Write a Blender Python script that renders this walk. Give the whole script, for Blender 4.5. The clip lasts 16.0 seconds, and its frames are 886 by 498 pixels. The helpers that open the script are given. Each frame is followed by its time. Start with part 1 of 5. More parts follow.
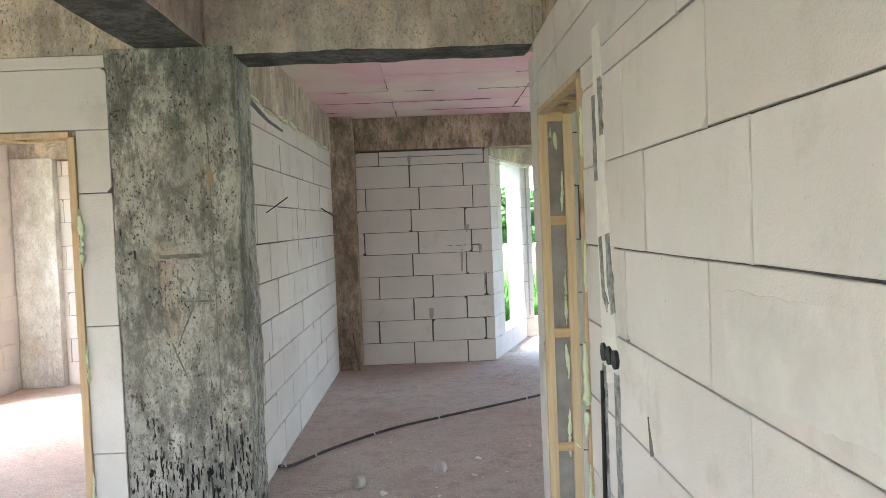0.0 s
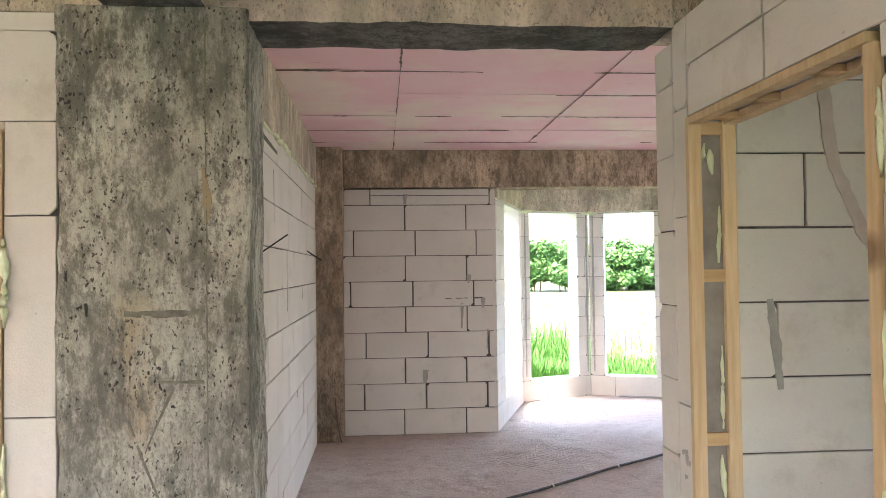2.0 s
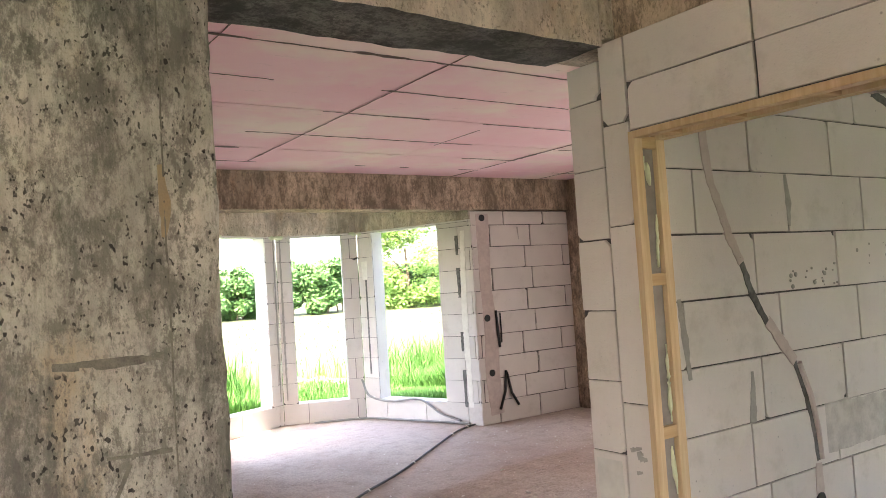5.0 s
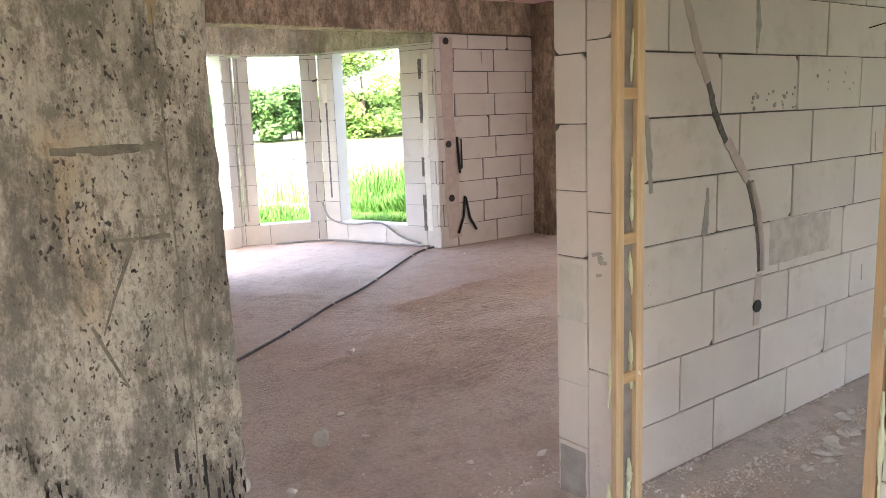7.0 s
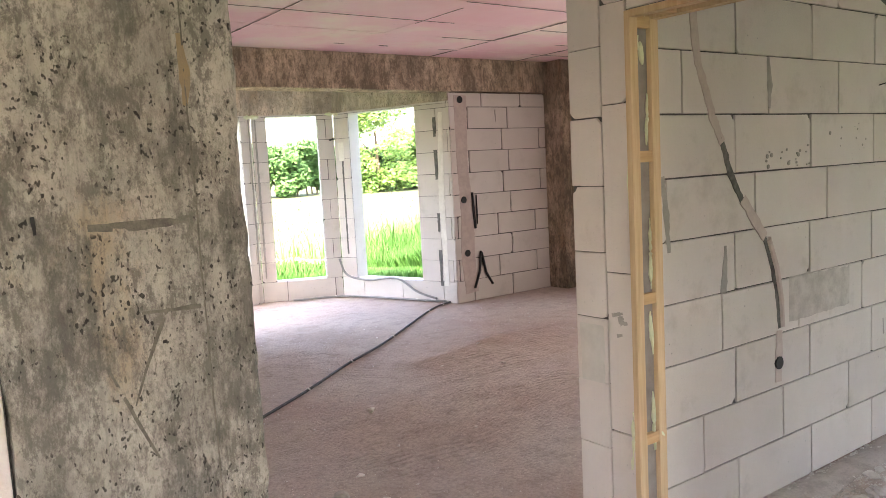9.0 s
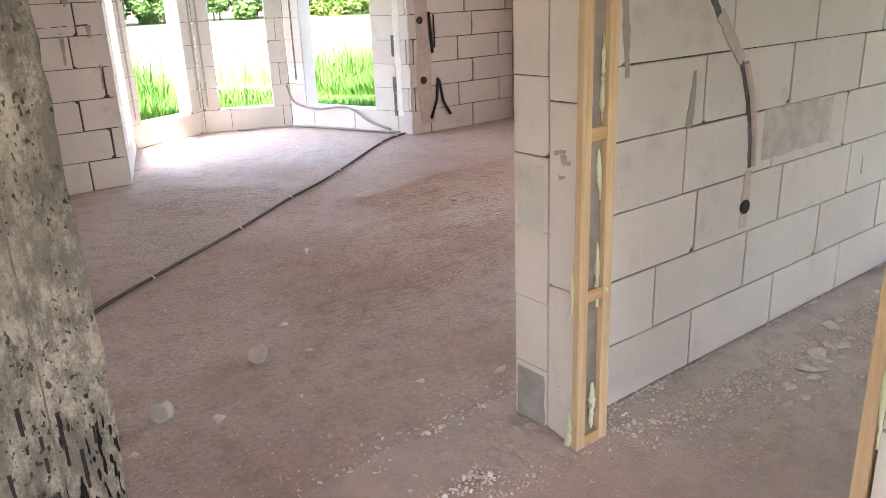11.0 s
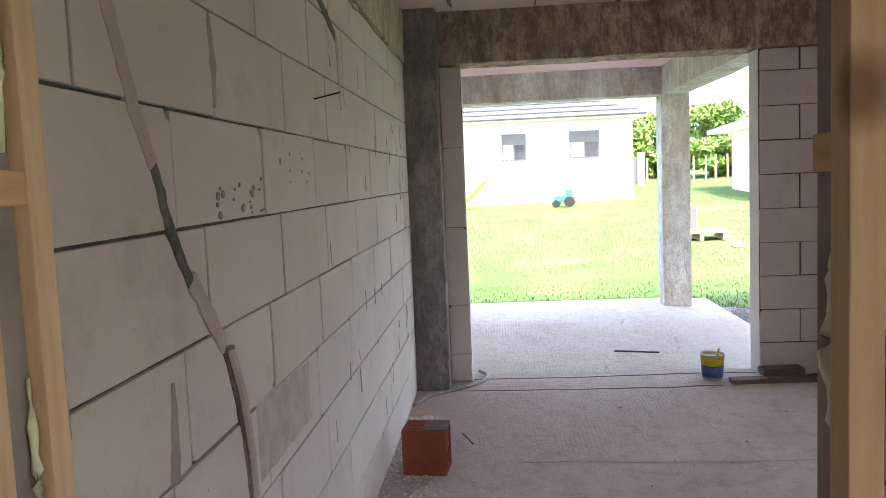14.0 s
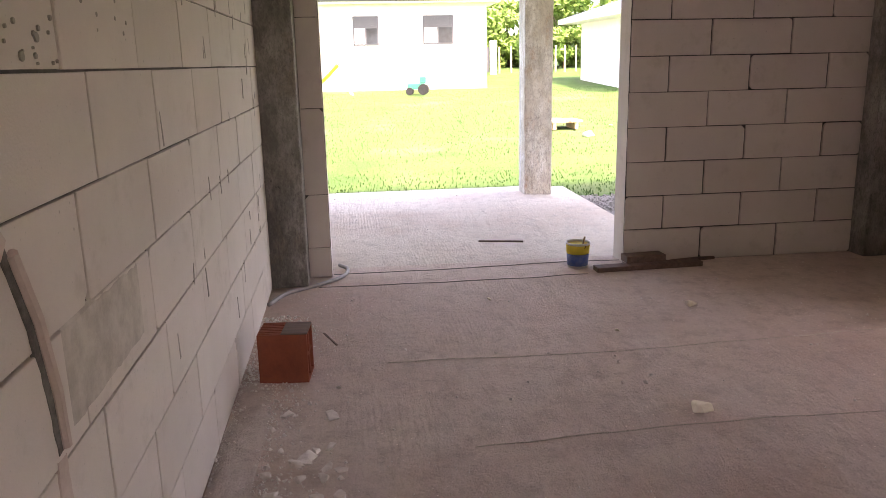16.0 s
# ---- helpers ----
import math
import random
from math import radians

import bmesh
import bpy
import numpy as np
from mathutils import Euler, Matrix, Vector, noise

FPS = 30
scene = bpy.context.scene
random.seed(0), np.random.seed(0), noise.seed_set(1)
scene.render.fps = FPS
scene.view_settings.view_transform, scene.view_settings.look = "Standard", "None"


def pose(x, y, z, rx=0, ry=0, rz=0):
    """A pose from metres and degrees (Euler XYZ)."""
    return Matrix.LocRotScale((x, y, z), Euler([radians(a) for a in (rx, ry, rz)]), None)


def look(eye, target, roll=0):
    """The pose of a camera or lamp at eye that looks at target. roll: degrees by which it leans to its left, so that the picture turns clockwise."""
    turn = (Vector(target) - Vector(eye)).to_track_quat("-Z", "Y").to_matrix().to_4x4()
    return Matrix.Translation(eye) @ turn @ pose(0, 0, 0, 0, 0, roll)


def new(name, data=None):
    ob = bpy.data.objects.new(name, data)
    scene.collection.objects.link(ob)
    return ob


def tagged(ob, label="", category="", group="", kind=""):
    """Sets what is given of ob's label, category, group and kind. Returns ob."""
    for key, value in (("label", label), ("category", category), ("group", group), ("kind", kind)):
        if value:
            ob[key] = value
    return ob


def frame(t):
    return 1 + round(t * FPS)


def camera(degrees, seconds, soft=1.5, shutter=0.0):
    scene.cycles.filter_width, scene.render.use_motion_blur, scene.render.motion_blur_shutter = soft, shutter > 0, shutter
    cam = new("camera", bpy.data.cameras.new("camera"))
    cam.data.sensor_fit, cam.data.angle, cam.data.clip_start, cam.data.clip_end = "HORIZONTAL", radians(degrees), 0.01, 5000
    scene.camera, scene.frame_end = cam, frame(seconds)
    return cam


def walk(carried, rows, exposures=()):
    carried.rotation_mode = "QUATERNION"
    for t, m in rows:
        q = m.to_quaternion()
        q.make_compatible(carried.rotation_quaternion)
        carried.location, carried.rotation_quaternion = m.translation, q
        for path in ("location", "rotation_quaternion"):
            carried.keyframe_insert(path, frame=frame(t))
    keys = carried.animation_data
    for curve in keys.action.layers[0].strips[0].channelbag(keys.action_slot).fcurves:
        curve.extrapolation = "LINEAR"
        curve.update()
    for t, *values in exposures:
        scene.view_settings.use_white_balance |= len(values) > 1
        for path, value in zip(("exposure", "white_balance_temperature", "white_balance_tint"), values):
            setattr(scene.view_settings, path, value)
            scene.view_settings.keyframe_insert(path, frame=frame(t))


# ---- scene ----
from mathutils.bvhtree import BVHTree

cam = camera(59.8, 16.0, soft=0.8)
PATH = [
    (0, (0.065, 0.043, 1.592), (0.088, 2.042, 1.523), -2.3),
    (0.5, (-0.008, 0.264, 1.58), (-0.084, 2.259, 1.467), -0.5),
    (1, (-0.186, 0.536, 1.594), (-0.219, 2.532, 1.477), -1.1),
    (1.5, (-0.284, 0.861, 1.612), (-0.214, 2.86, 1.603), -1.3),
    (2, (-0.411, 1.167, 1.609), (-0.252, 3.16, 1.663), -0.7),
    (2.5, (-0.531, 1.442, 1.605), (-0.242, 3.419, 1.696), -0.8),
    (3, (-0.618, 1.708, 1.631), (-0.231, 3.662, 1.812), -0.9),
    (3.5, (-0.794, 1.82, 1.631), (-0.148, 3.701, 1.841), -0.9),
    (3.7, (-0.912, 1.838, 1.626), (-0.139, 3.671, 1.832), -1.5),
    (5.8, (-1.543, 1.733, 1.594), (-0.368, 3.352, 1.584), -3.0),
    (6, (-1.553, 1.736, 1.583), (-0.368, 3.347, 1.53), -2.6),
    (6.5, (-1.554, 1.735, 1.575), (-0.357, 3.33, 1.411), -2.1),
    (7, (-1.542, 1.741, 1.536), (-0.357, 3.314, 1.19), -2.2),
    (7.5, (-1.559, 1.732, 1.531), (-0.374, 3.299, 1.154), -1.7),
    (8, (-1.58, 1.732, 1.578), (-0.4, 3.338, 1.405), -2.4),
    (8.2, (-1.587, 1.724, 1.593), (-0.416, 3.342, 1.507), -2.8),
    (10.3, (-1.435, 1.824, 1.506), (-0.27, 3.352, 0.95), -3.1),
    (10.5, (-1.355, 1.875, 1.494), (-0.188, 3.392, 0.915), -2.9),
    (11, (-1.149, 1.991, 1.5), (0.008, 3.491, 0.859), -2.3),
    (11.5, (-1.012, 2.153, 1.454), (0.238, 3.481, 0.633), -2.3),
    (12, (-0.852, 2.409, 1.43), (0.575, 3.377, 0.416), -2.5),
    (12.5, (-0.557, 2.607, 1.397), (0.966, 3.331, 0.322), -3.7),
    (13, (-0.364, 2.716, 1.437), (1.288, 3.315, 0.482), -3.4),
    (13.5, (-0.254, 2.862, 1.49), (1.62, 3.273, 0.926), -3.5),
    (14, (-0.186, 2.972, 1.569), (1.801, 3.116, 1.389), -2.5),
    (14.5, (-0.155, 3.019, 1.581), (1.844, 3.045, 1.57), -0.8),
    (15, (-0.134, 3.041, 1.561), (1.863, 3.003, 1.473), -0.1),
    (15.5, (-0.017, 3.048, 1.52), (1.954, 2.933, 1.205), -0.3),
    (16, (0.242, 3.043, 1.49), (2.172, 2.815, 1.019), -1.2),
]
EXPO = [(0.0, 4.35, 6300, 2), (1.0, 4.4, 6450, 4), (2.0, 4.5, 6950, 10), (3.0, 4.55, 7250, 13), (6.0, 4.3, 7400, 14), (11.0, 4.45, 7450, 15), (12.4, 4.6, 7150, 7), (13.0, 4.5, 7050, 8), (13.6, 4.15, 6900, 11), (14.0, 3.7, 7100, 19), (14.5, 3.5, 8100, 31), (16.0, 3.6, 8500, 33)]
walk(cam, [(t, look(eye, target, roll)) for t, eye, target, roll in PATH], EXPO)

# ---- light ----
world = bpy.data.worlds.new("sky")
scene.world = world
world.use_nodes = True
wn = world.node_tree
sky = wn.nodes.new("ShaderNodeTexSky")
sky.sky_type = "NISHITA"
sky.sun_disc = False
sky.sun_elevation = radians(61)
sky.sun_rotation = radians(236)
sky.dust_density = 3.0
sky.air_density = 1.0
background = wn.nodes["Background"]
wn.links.new(sky.outputs[0], background.inputs[0])
background.inputs[1].default_value = 0.15
sun_data = bpy.data.lights.new("sun", "SUN")
sun_data.energy = 1.4
sun_data.angle = radians(5)
sun_data.color = (1.0, 0.95, 0.88)
sun = new("sun", sun_data)
sun.matrix_world = look((0, 0, 40), (18, 12, 0))


def opening_lamp(name, eye, target, w, h, watts, colour=(0.93, 0.97, 1.0)):
    """An area lamp standing in for sky light at an opening out of view."""
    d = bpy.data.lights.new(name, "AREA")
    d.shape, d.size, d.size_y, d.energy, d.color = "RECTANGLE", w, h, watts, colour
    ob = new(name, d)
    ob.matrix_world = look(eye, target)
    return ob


opening_lamp("corridor_window_light", (-1.7, -3.15, 1.55), (-1.4, 2, 1.2), 2.6, 1.7, 1.3)
# Fill for the pier and hall; its west opening is made up.
opening_lamp("hall_fill_lamp", (-4.65, 1.6, 1.5), (-2.0, 1.9, 1.0), 1.2, 1.2, 0.55)
opening_lamp("left_room_window_light", (-4.65, 6.1, 1.5), (-3, 6.2, 0.5), 2.4, 1.9, 2.5)
# Living room and garage fills, at openings added where nothing is seen.
opening_lamp("living_fill_lamp", (5.75, 5.4, 1.5), (3.0, 5.6, 0.6), 1.7, 1.3, 3.6)
opening_lamp("garage_fill_lamp", (2.9, -1.2, 1.15), (3.1, 0.8, 1.0), 0.8, 1.9, 0.4)

# ---- materials ----


class Mat:
    """A small helper that wires a Principled material."""

    def __init__(self, name, rough=0.85, metal=0.0):
        self.m = bpy.data.materials.new(name)
        self.m.use_nodes = True
        self.t = self.m.node_tree
        self.bsdf = self.t.nodes["Principled BSDF"]
        self.bsdf.inputs["Roughness"].default_value = rough
        self.bsdf.inputs["Metallic"].default_value = metal
        self.bsdf.inputs["Specular IOR Level"].default_value = 0.25
        self.co = self.t.nodes.new("ShaderNodeTexCoord").outputs["Object"]

    def node(self, kind, **ins):
        n = self.t.nodes.new(kind)
        for k, v in ins.items():
            s = n.inputs[k.replace("_", " ")]
            if isinstance(v, bpy.types.NodeSocket):
                self.t.links.new(v, s)
            else:
                s.default_value = v
        return n

    def world_co(self):
        self.co = self.t.nodes.new("ShaderNodeNewGeometry").outputs["Position"]
        return self

    def scaled(self, s):
        n = self.node("ShaderNodeMapping", Vector=self.co)
        n.inputs["Scale"].default_value = s
        return n.outputs[0]

    def noise(self, scale, detail=4.0, rough=0.6, stretch=None, lo=None, hi=None):
        v = self.scaled(stretch) if stretch else self.co
        n = self.node("ShaderNodeTexNoise", Vector=v, Scale=scale, Detail=detail, Roughness=rough)
        out = n.outputs["Fac"]
        return self.span(out, lo, hi) if lo is not None else out

    def dots(self, scale, lo, hi, stretch=None):
        v = self.scaled(stretch) if stretch else self.co
        n = self.node("ShaderNodeTexVoronoi", Vector=v, Scale=scale)
        return self.span(n.outputs["Distance"], lo, hi, 1.0, 0.0)

    def span(self, s, lo, hi, a=0.0, b=1.0):
        n = self.node("ShaderNodeMapRange", Value=s, From_Min=lo, From_Max=hi, To_Min=a, To_Max=b)
        return n.outputs[0]

    def times(self, a, b):
        n = self.t.nodes.new("ShaderNodeMath")
        n.operation = "MULTIPLY"
        for s, v in zip(n.inputs, (a, b)):
            if isinstance(v, bpy.types.NodeSocket):
                self.t.links.new(v, s)
            else:
                s.default_value = v
        return n.outputs[0]

    def mix(self, fac, a, b, how="MIX"):
        n = self.t.nodes.new("ShaderNodeMix")
        n.data_type, n.blend_type = "RGBA", how
        for s, v in ((n.inputs[0], fac), (n.inputs[6], a), (n.inputs[7], b)):
            if isinstance(v, bpy.types.NodeSocket):
                self.t.links.new(v, s)
            else:
                s.default_value = (*v, 1.0) if isinstance(v, tuple) and len(v) == 3 else v
        return n.outputs[2]

    def colour(self, c):
        if isinstance(c, bpy.types.NodeSocket):
            self.t.links.new(c, self.bsdf.inputs["Base Color"])
        else:
            self.bsdf.inputs["Base Color"].default_value = (*c, 1.0)
        return self

    def bump(self, h, strength=0.3, dist=0.01):
        n = self.node("ShaderNodeBump", Height=h, Strength=strength, Distance=dist)
        prev = self.bsdf.inputs["Normal"]
        if prev.is_linked:
            self.t.links.new(prev.links[0].from_socket, n.inputs["Normal"])
        self.t.links.new(n.outputs[0], prev)
        return self

    def random(self):
        return self.t.nodes.new("ShaderNodeObjectInfo").outputs["Random"]


def aac_material(name, tone):
    """Aerated concrete blocks: chalky, fine pores, grey smears."""
    k = Mat(name, 0.95).world_co()
    r = k.random()
    c = k.mix(k.noise(2.3, 3, lo=0.3, hi=0.75), tuple(v * 0.93 for v in tone), tuple(min(1, v * 1.05) for v in tone))
    c = k.mix(k.span(r, 0, 1, 0.0, 0.30), c, (0.53, 0.475, 0.43))
    c = k.mix(k.times(k.noise(4.0, 6, 0.7, lo=0.56, hi=0.70), 0.45), c, (0.46, 0.42, 0.375))
    c = k.mix(k.times(k.dots(42, 0.04, 0.10), 0.5), c, (0.40, 0.38, 0.36))
    c = k.mix(k.times(k.dots(26, 0.05, 0.13), k.noise(3.1, 2, lo=0.56, hi=0.64)), c, (0.36, 0.34, 0.32))
    c = k.mix(k.times(k.noise(60, 3), 0.14), c, (0.40, 0.38, 0.36))
    k.colour(c)
    k.bump(k.noise(160, 3), 0.45, 0.003)
    k.bump(k.dots(70, 0.05, 0.14), -0.5, 0.003)
    return k.bump(k.noise(9, 5), 0.2, 0.006).m


def concrete_material(name, tone, warm, streak=1.0, pits=1.0):
    """Board-marked concrete: mottled laitance, fine speckle, air pits, slits near the foot and rust-brown stains."""
    k = Mat(name, 0.9).world_co()
    dark, pale = tuple(v * 0.25 for v in tone), tuple(min(0.8, v * 1.5) for v in tone)
    c = k.mix(k.noise(2.4, 9, 0.75, (1, 1, 0.55), 0.40, 0.60), tuple(v * 0.85 for v in tone), pale)
    c = k.mix(k.times(k.noise(3.2, 7, 0.7, (1, 1, 0.5), 0.56, 0.66), 0.6), c, warm)
    c = k.mix(k.times(k.noise(5.2, 12, 0.82, (1, 1, 0.42), 0.47, 0.58), 0.84 * streak), c, dark)
    c = k.mix(k.times(k.noise(15, 9, 0.85, (1, 1, 0.5), 0.50, 0.56), 0.82 * streak), c, tuple(v * 0.42 for v in tone))
    c = k.mix(k.times(k.noise(70, 4, 0.7, (1, 1, 0.7), 0.54, 0.62), 0.45), c, tuple(v * 0.45 for v in tone))
    c = k.mix(k.times(k.noise(26, 3, 0.6, (1, 1, 0.02), 0.60, 0.66), 0.3 * streak), c, dark)
    foot = k.span(k.node("ShaderNodeSeparateXYZ", Vector=k.co).outputs[2], 0.45, 1.05, 0.30, 0.0)
    where = k.node("ShaderNodeMath", Value=k.noise(4.3, 3))
    k.t.links.new(foot, where.inputs[1])
    slit = k.times(k.noise(84, 1.2, 0.5, (1, 1, 0.23), 0.585, 0.61), k.span(where.outputs[0], 0.67, 0.74))
    fine = k.times(k.noise(105, 1.0, 0.5, (1, 1, 0.6), 0.64, 0.67), k.noise(7, 3, lo=0.44, hi=0.52))
    big = k.times(k.noise(70, 1.0, 0.5, (1, 1, 0.6), 0.67, 0.695), k.noise(5, 3, lo=0.54, hi=0.60))
    c = k.mix(k.times(slit, pits), c, (0.012, 0.011, 0.011))
    c = k.mix(k.times(fine, 0.85 * pits), c, (0.035, 0.033, 0.03))
    c = k.mix(k.times(big, 0.9 * pits), c, (0.025, 0.023, 0.022))
    k.colour(c)
    k.bump(k.noise(60, 6, 0.75), 0.6, 0.006)
    k.bump(k.noise(8, 7, 0.7, (1, 1, 0.35)), 0.5, 0.014)
    k.bump(k.times(fine, -1.0), 0.8, 0.006)
    return k.bump(k.times(slit, -1.0), 1.0, 0.016).m


def xps_material(name="pink_foam_board", cream=0.7, spread=0.48):
    """Pink foam boards left as the slab's lost formwork, filmed with cement."""
    k = Mat(name, 0.75).world_co()
    c = k.mix(k.noise(1.1, 4, lo=0.35, hi=0.7), (0.88, 0.54, 0.59), (0.91, 0.66, 0.68))
    c = k.mix(k.times(k.noise(0.9, 5, 0.6, lo=spread, hi=spread + 0.14), cream), c, (0.89, 0.80, 0.69))
    c = k.mix(k.times(k.noise(14, 5, 0.7, (0.25, 1, 1), 0.62, 0.72), 0.5), c, (0.50, 0.36, 0.34))
    k.colour(c)
    return k.bump(k.noise(40, 4), 0.15, 0.003).m


def screed_material(name, tone, dust, raked=0.0, pebbles=0.12):
    """Dusty raw concrete floor with raked ridges and scattered grit."""
    k = Mat(name, 0.95).world_co()
    c = k.mix(k.noise(0.9, 6, 0.6, lo=0.35, hi=0.68), tone, dust)
    c = k.mix(k.times(k.noise(0.45, 5, 0.6, lo=0.47, hi=0.62), 0.7), c, (tone[0] * 0.80, tone[1] * 0.68, tone[2] * 0.64))
    c = k.mix(k.times(k.noise(7, 7, 0.75, lo=0.48, hi=0.64), 0.6), c, tuple(v * 0.72 for v in tone))
    c = k.mix(k.times(k.dots(34, 0.06, 0.16), k.noise(3, 3, lo=0.5, hi=0.6)), c, tuple(min(1, v * 1.35) for v in dust))
    c = k.mix(k.times(k.noise(70, 4, 0.7, lo=0.55, hi=0.7), 0.35), c, tuple(v * 0.55 for v in tone))
    c = k.mix(k.times(k.noise(42, 4, 0.7, lo=0.46, hi=0.60), pebbles), c, tuple(v * 0.60 for v in tone))
    k.colour(c)
    k.bump(k.noise(40, 3, 0.6), 0.9, 0.03 * pebbles)
    if raked:
        wave = k.node("ShaderNodeTexWave", Vector=k.scaled((0.55, 1.0, 1.0)), Scale=11.0, Distortion=3.5, Detail=3.0, Detail_Scale=1.5, Detail_Roughness=0.7)
        wave.bands_direction = "Y"
        k.bump(k.times(wave.outputs["Fac"], k.noise(1.1, 5, lo=0.50, hi=0.66)), raked, 0.008)
        k.bump(k.noise(3.0, 5, 0.65, (0.5, 1.6, 1)), 0.5, 0.03)
    k.bump(k.noise(16, 7, 0.75), 0.9, 0.022)
    return k.bump(k.noise(90, 4, 0.7), 0.35, 0.004).m


def wood_material(name, light, dark, along=2, grain=1.0):
    k = Mat(name, 0.7)
    stretch = [18.0, 18.0, 18.0]
    stretch[along] = 1.2
    c = k.mix(k.noise(2.2, 6, 0.65, tuple(stretch), 0.35, 0.65), light, dark)
    c = k.mix(k.times(k.dots(2.4, 0.05, 0.12), 0.8 * grain), c, (0.12, 0.055, 0.025))
    c = k.mix(k.span(k.random(), 0, 1, 0, 0.2), c, tuple(v * 0.6 for v in dark))
    k.colour(c)
    return k.bump(k.noise(4, 5, 0.6, tuple(stretch)), 0.3, 0.003).m


def plain_material(name, a, b, scale=8.0, rough=0.8, bump=0.2, dist=0.004, metal=0.0, world=True):
    k = Mat(name, rough, metal)
    if world:
        k.world_co()
    k.colour(k.mix(k.noise(scale, 5, 0.65, lo=0.35, hi=0.66), a, b))
    return k.bump(k.noise(scale * 6, 4), bump, dist).m


FILM = plain_material("thin_mortar_film", (0.62, 0.60, 0.555), (0.54, 0.52, 0.48), 12, 0.95, 0.4, 0.004)
AAC = aac_material("aerated_concrete_block", (0.70, 0.65, 0.61))
# Grey joint adhesive, blackened so the joints' shade is partly in its colour.
MORTAR = plain_material("thin_bed_mortar", (0.05, 0.047, 0.044), (0.14, 0.13, 0.125), 12)
CONCRETE = concrete_material("column_concrete", (0.365, 0.345, 0.30), (0.40, 0.31, 0.20))
GREY_COLUMN = concrete_material("grey_column_concrete", (0.27, 0.262, 0.245), (0.30, 0.25, 0.19), 0.5, 0.15)
BEAM = concrete_material("beam_concrete", (0.43, 0.335, 0.25), (0.38, 0.22, 0.13), 0.9, 0.4)
HALL_BEAM = concrete_material("hall_beam_concrete", (0.50, 0.43, 0.365), (0.46, 0.33, 0.23), 0.22, 0.5)
SMOOTH = concrete_material("smooth_pale_concrete", (0.60, 0.56, 0.50), (0.55, 0.46, 0.36), 0.1, 0.15)
PALE_BEAM = concrete_material("pale_beam_concrete", (0.48, 0.41, 0.33), (0.42, 0.28, 0.17), 0.45, 0.8)
TERRACE = concrete_material("terrace_concrete", (0.66, 0.60, 0.52), (0.46, 0.25, 0.13), 0.4, 0.25)
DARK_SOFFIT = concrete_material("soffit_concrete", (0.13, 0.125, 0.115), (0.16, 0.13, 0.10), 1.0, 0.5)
XPS = xps_material()
XPS_FILMED = xps_material("filmed_foam_board", 0.9, 0.42)
LEAK = plain_material("cement_leak", (0.13, 0.095, 0.08), (0.28, 0.22, 0.20), 20, 0.95, 0.5, 0.004)
FLOOR = screed_material("dusty_screed", (0.50, 0.395, 0.345), (0.72, 0.64, 0.59), 1.0, 0.32)
HALL_FLOOR = screed_material("trodden_screed", (0.60, 0.495, 0.44), (0.74, 0.66, 0.60), 0.22)
DUST = screed_material("swept_dust", (0.56, 0.485, 0.44), (0.70, 0.635, 0.59))
PATIO = screed_material("patio_concrete", (0.62, 0.565, 0.50), (0.74, 0.69, 0.62), 0.2, 0.04)
PINE = wood_material("pine_batten", (0.66, 0.50, 0.32), (0.53, 0.37, 0.215))
PINE_Y = wood_material("pine_rail_cross", (0.62, 0.43, 0.24), (0.48, 0.31, 0.16), 1)
OLDWOOD = wood_material("weathered_board", (0.20, 0.13, 0.10), (0.11, 0.075, 0.06), 1)
FOAM = plain_material("mounting_foam", (0.72, 0.74, 0.52), (0.62, 0.68, 0.48), 25, 0.6, 0.6, 0.006)
SKIM = plain_material("thin_skim", (0.68, 0.635, 0.595), (0.58, 0.54, 0.505), 6, 0.95, 0.6, 0.004)
PLASTER = plain_material("white_plaster", (0.82, 0.79, 0.73), (0.70, 0.67, 0.61), 12, 0.9, 0.5, 0.006)
PATCH = plain_material("weathered_block_face", (0.58, 0.54, 0.50), (0.42, 0.39, 0.355), 14, 0.95, 0.5, 0.006)
# Grey adhesive, taken darker to hold the shade inside the jambs.
BACKING = plain_material("shaded_adhesive_coat", (0.22, 0.195, 0.175), (0.32, 0.29, 0.265), 7, 0.95, 0.5, 0.004)
GREY_PLASTER = plain_material("grey_mortar_smear", (0.40, 0.38, 0.35), (0.30, 0.285, 0.265), 14, 0.95, 0.5, 0.006)
PINK_PLASTER = plain_material("pinkish_chase_mortar", (0.58, 0.49, 0.45), (0.48, 0.40, 0.37), 14, 0.95, 0.5, 0.006)
# Chases are raised strips; the shade of their depth sits in these greys.
RECESS_SHADE = plain_material("recess_shade", (0.10, 0.096, 0.09), (0.20, 0.19, 0.18), 25, 0.95, 0.5, 0.006)
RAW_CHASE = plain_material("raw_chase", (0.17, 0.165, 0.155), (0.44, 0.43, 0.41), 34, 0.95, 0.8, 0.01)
BLACK = plain_material("black_plastic", (0.018, 0.018, 0.018), (0.03, 0.03, 0.03), 20, 0.45, 0.05)
CABLE_M = plain_material("black_pipe", (0.035, 0.033, 0.032), (0.075, 0.07, 0.068), 12, 0.5, 0.1)
GREY_CABLE = plain_material("grey_pipe", (0.34, 0.33, 0.32), (0.24, 0.235, 0.23), 12, 0.5, 0.1)
BRICK = plain_material("red_hollow_brick", (0.33, 0.092, 0.05), (0.24, 0.07, 0.042), 9, 0.85, 0.4)
CREAM = plain_material("cream_foam_crumb", (0.86, 0.81, 0.68), (0.74, 0.68, 0.54), 22, 0.9, 0.6)
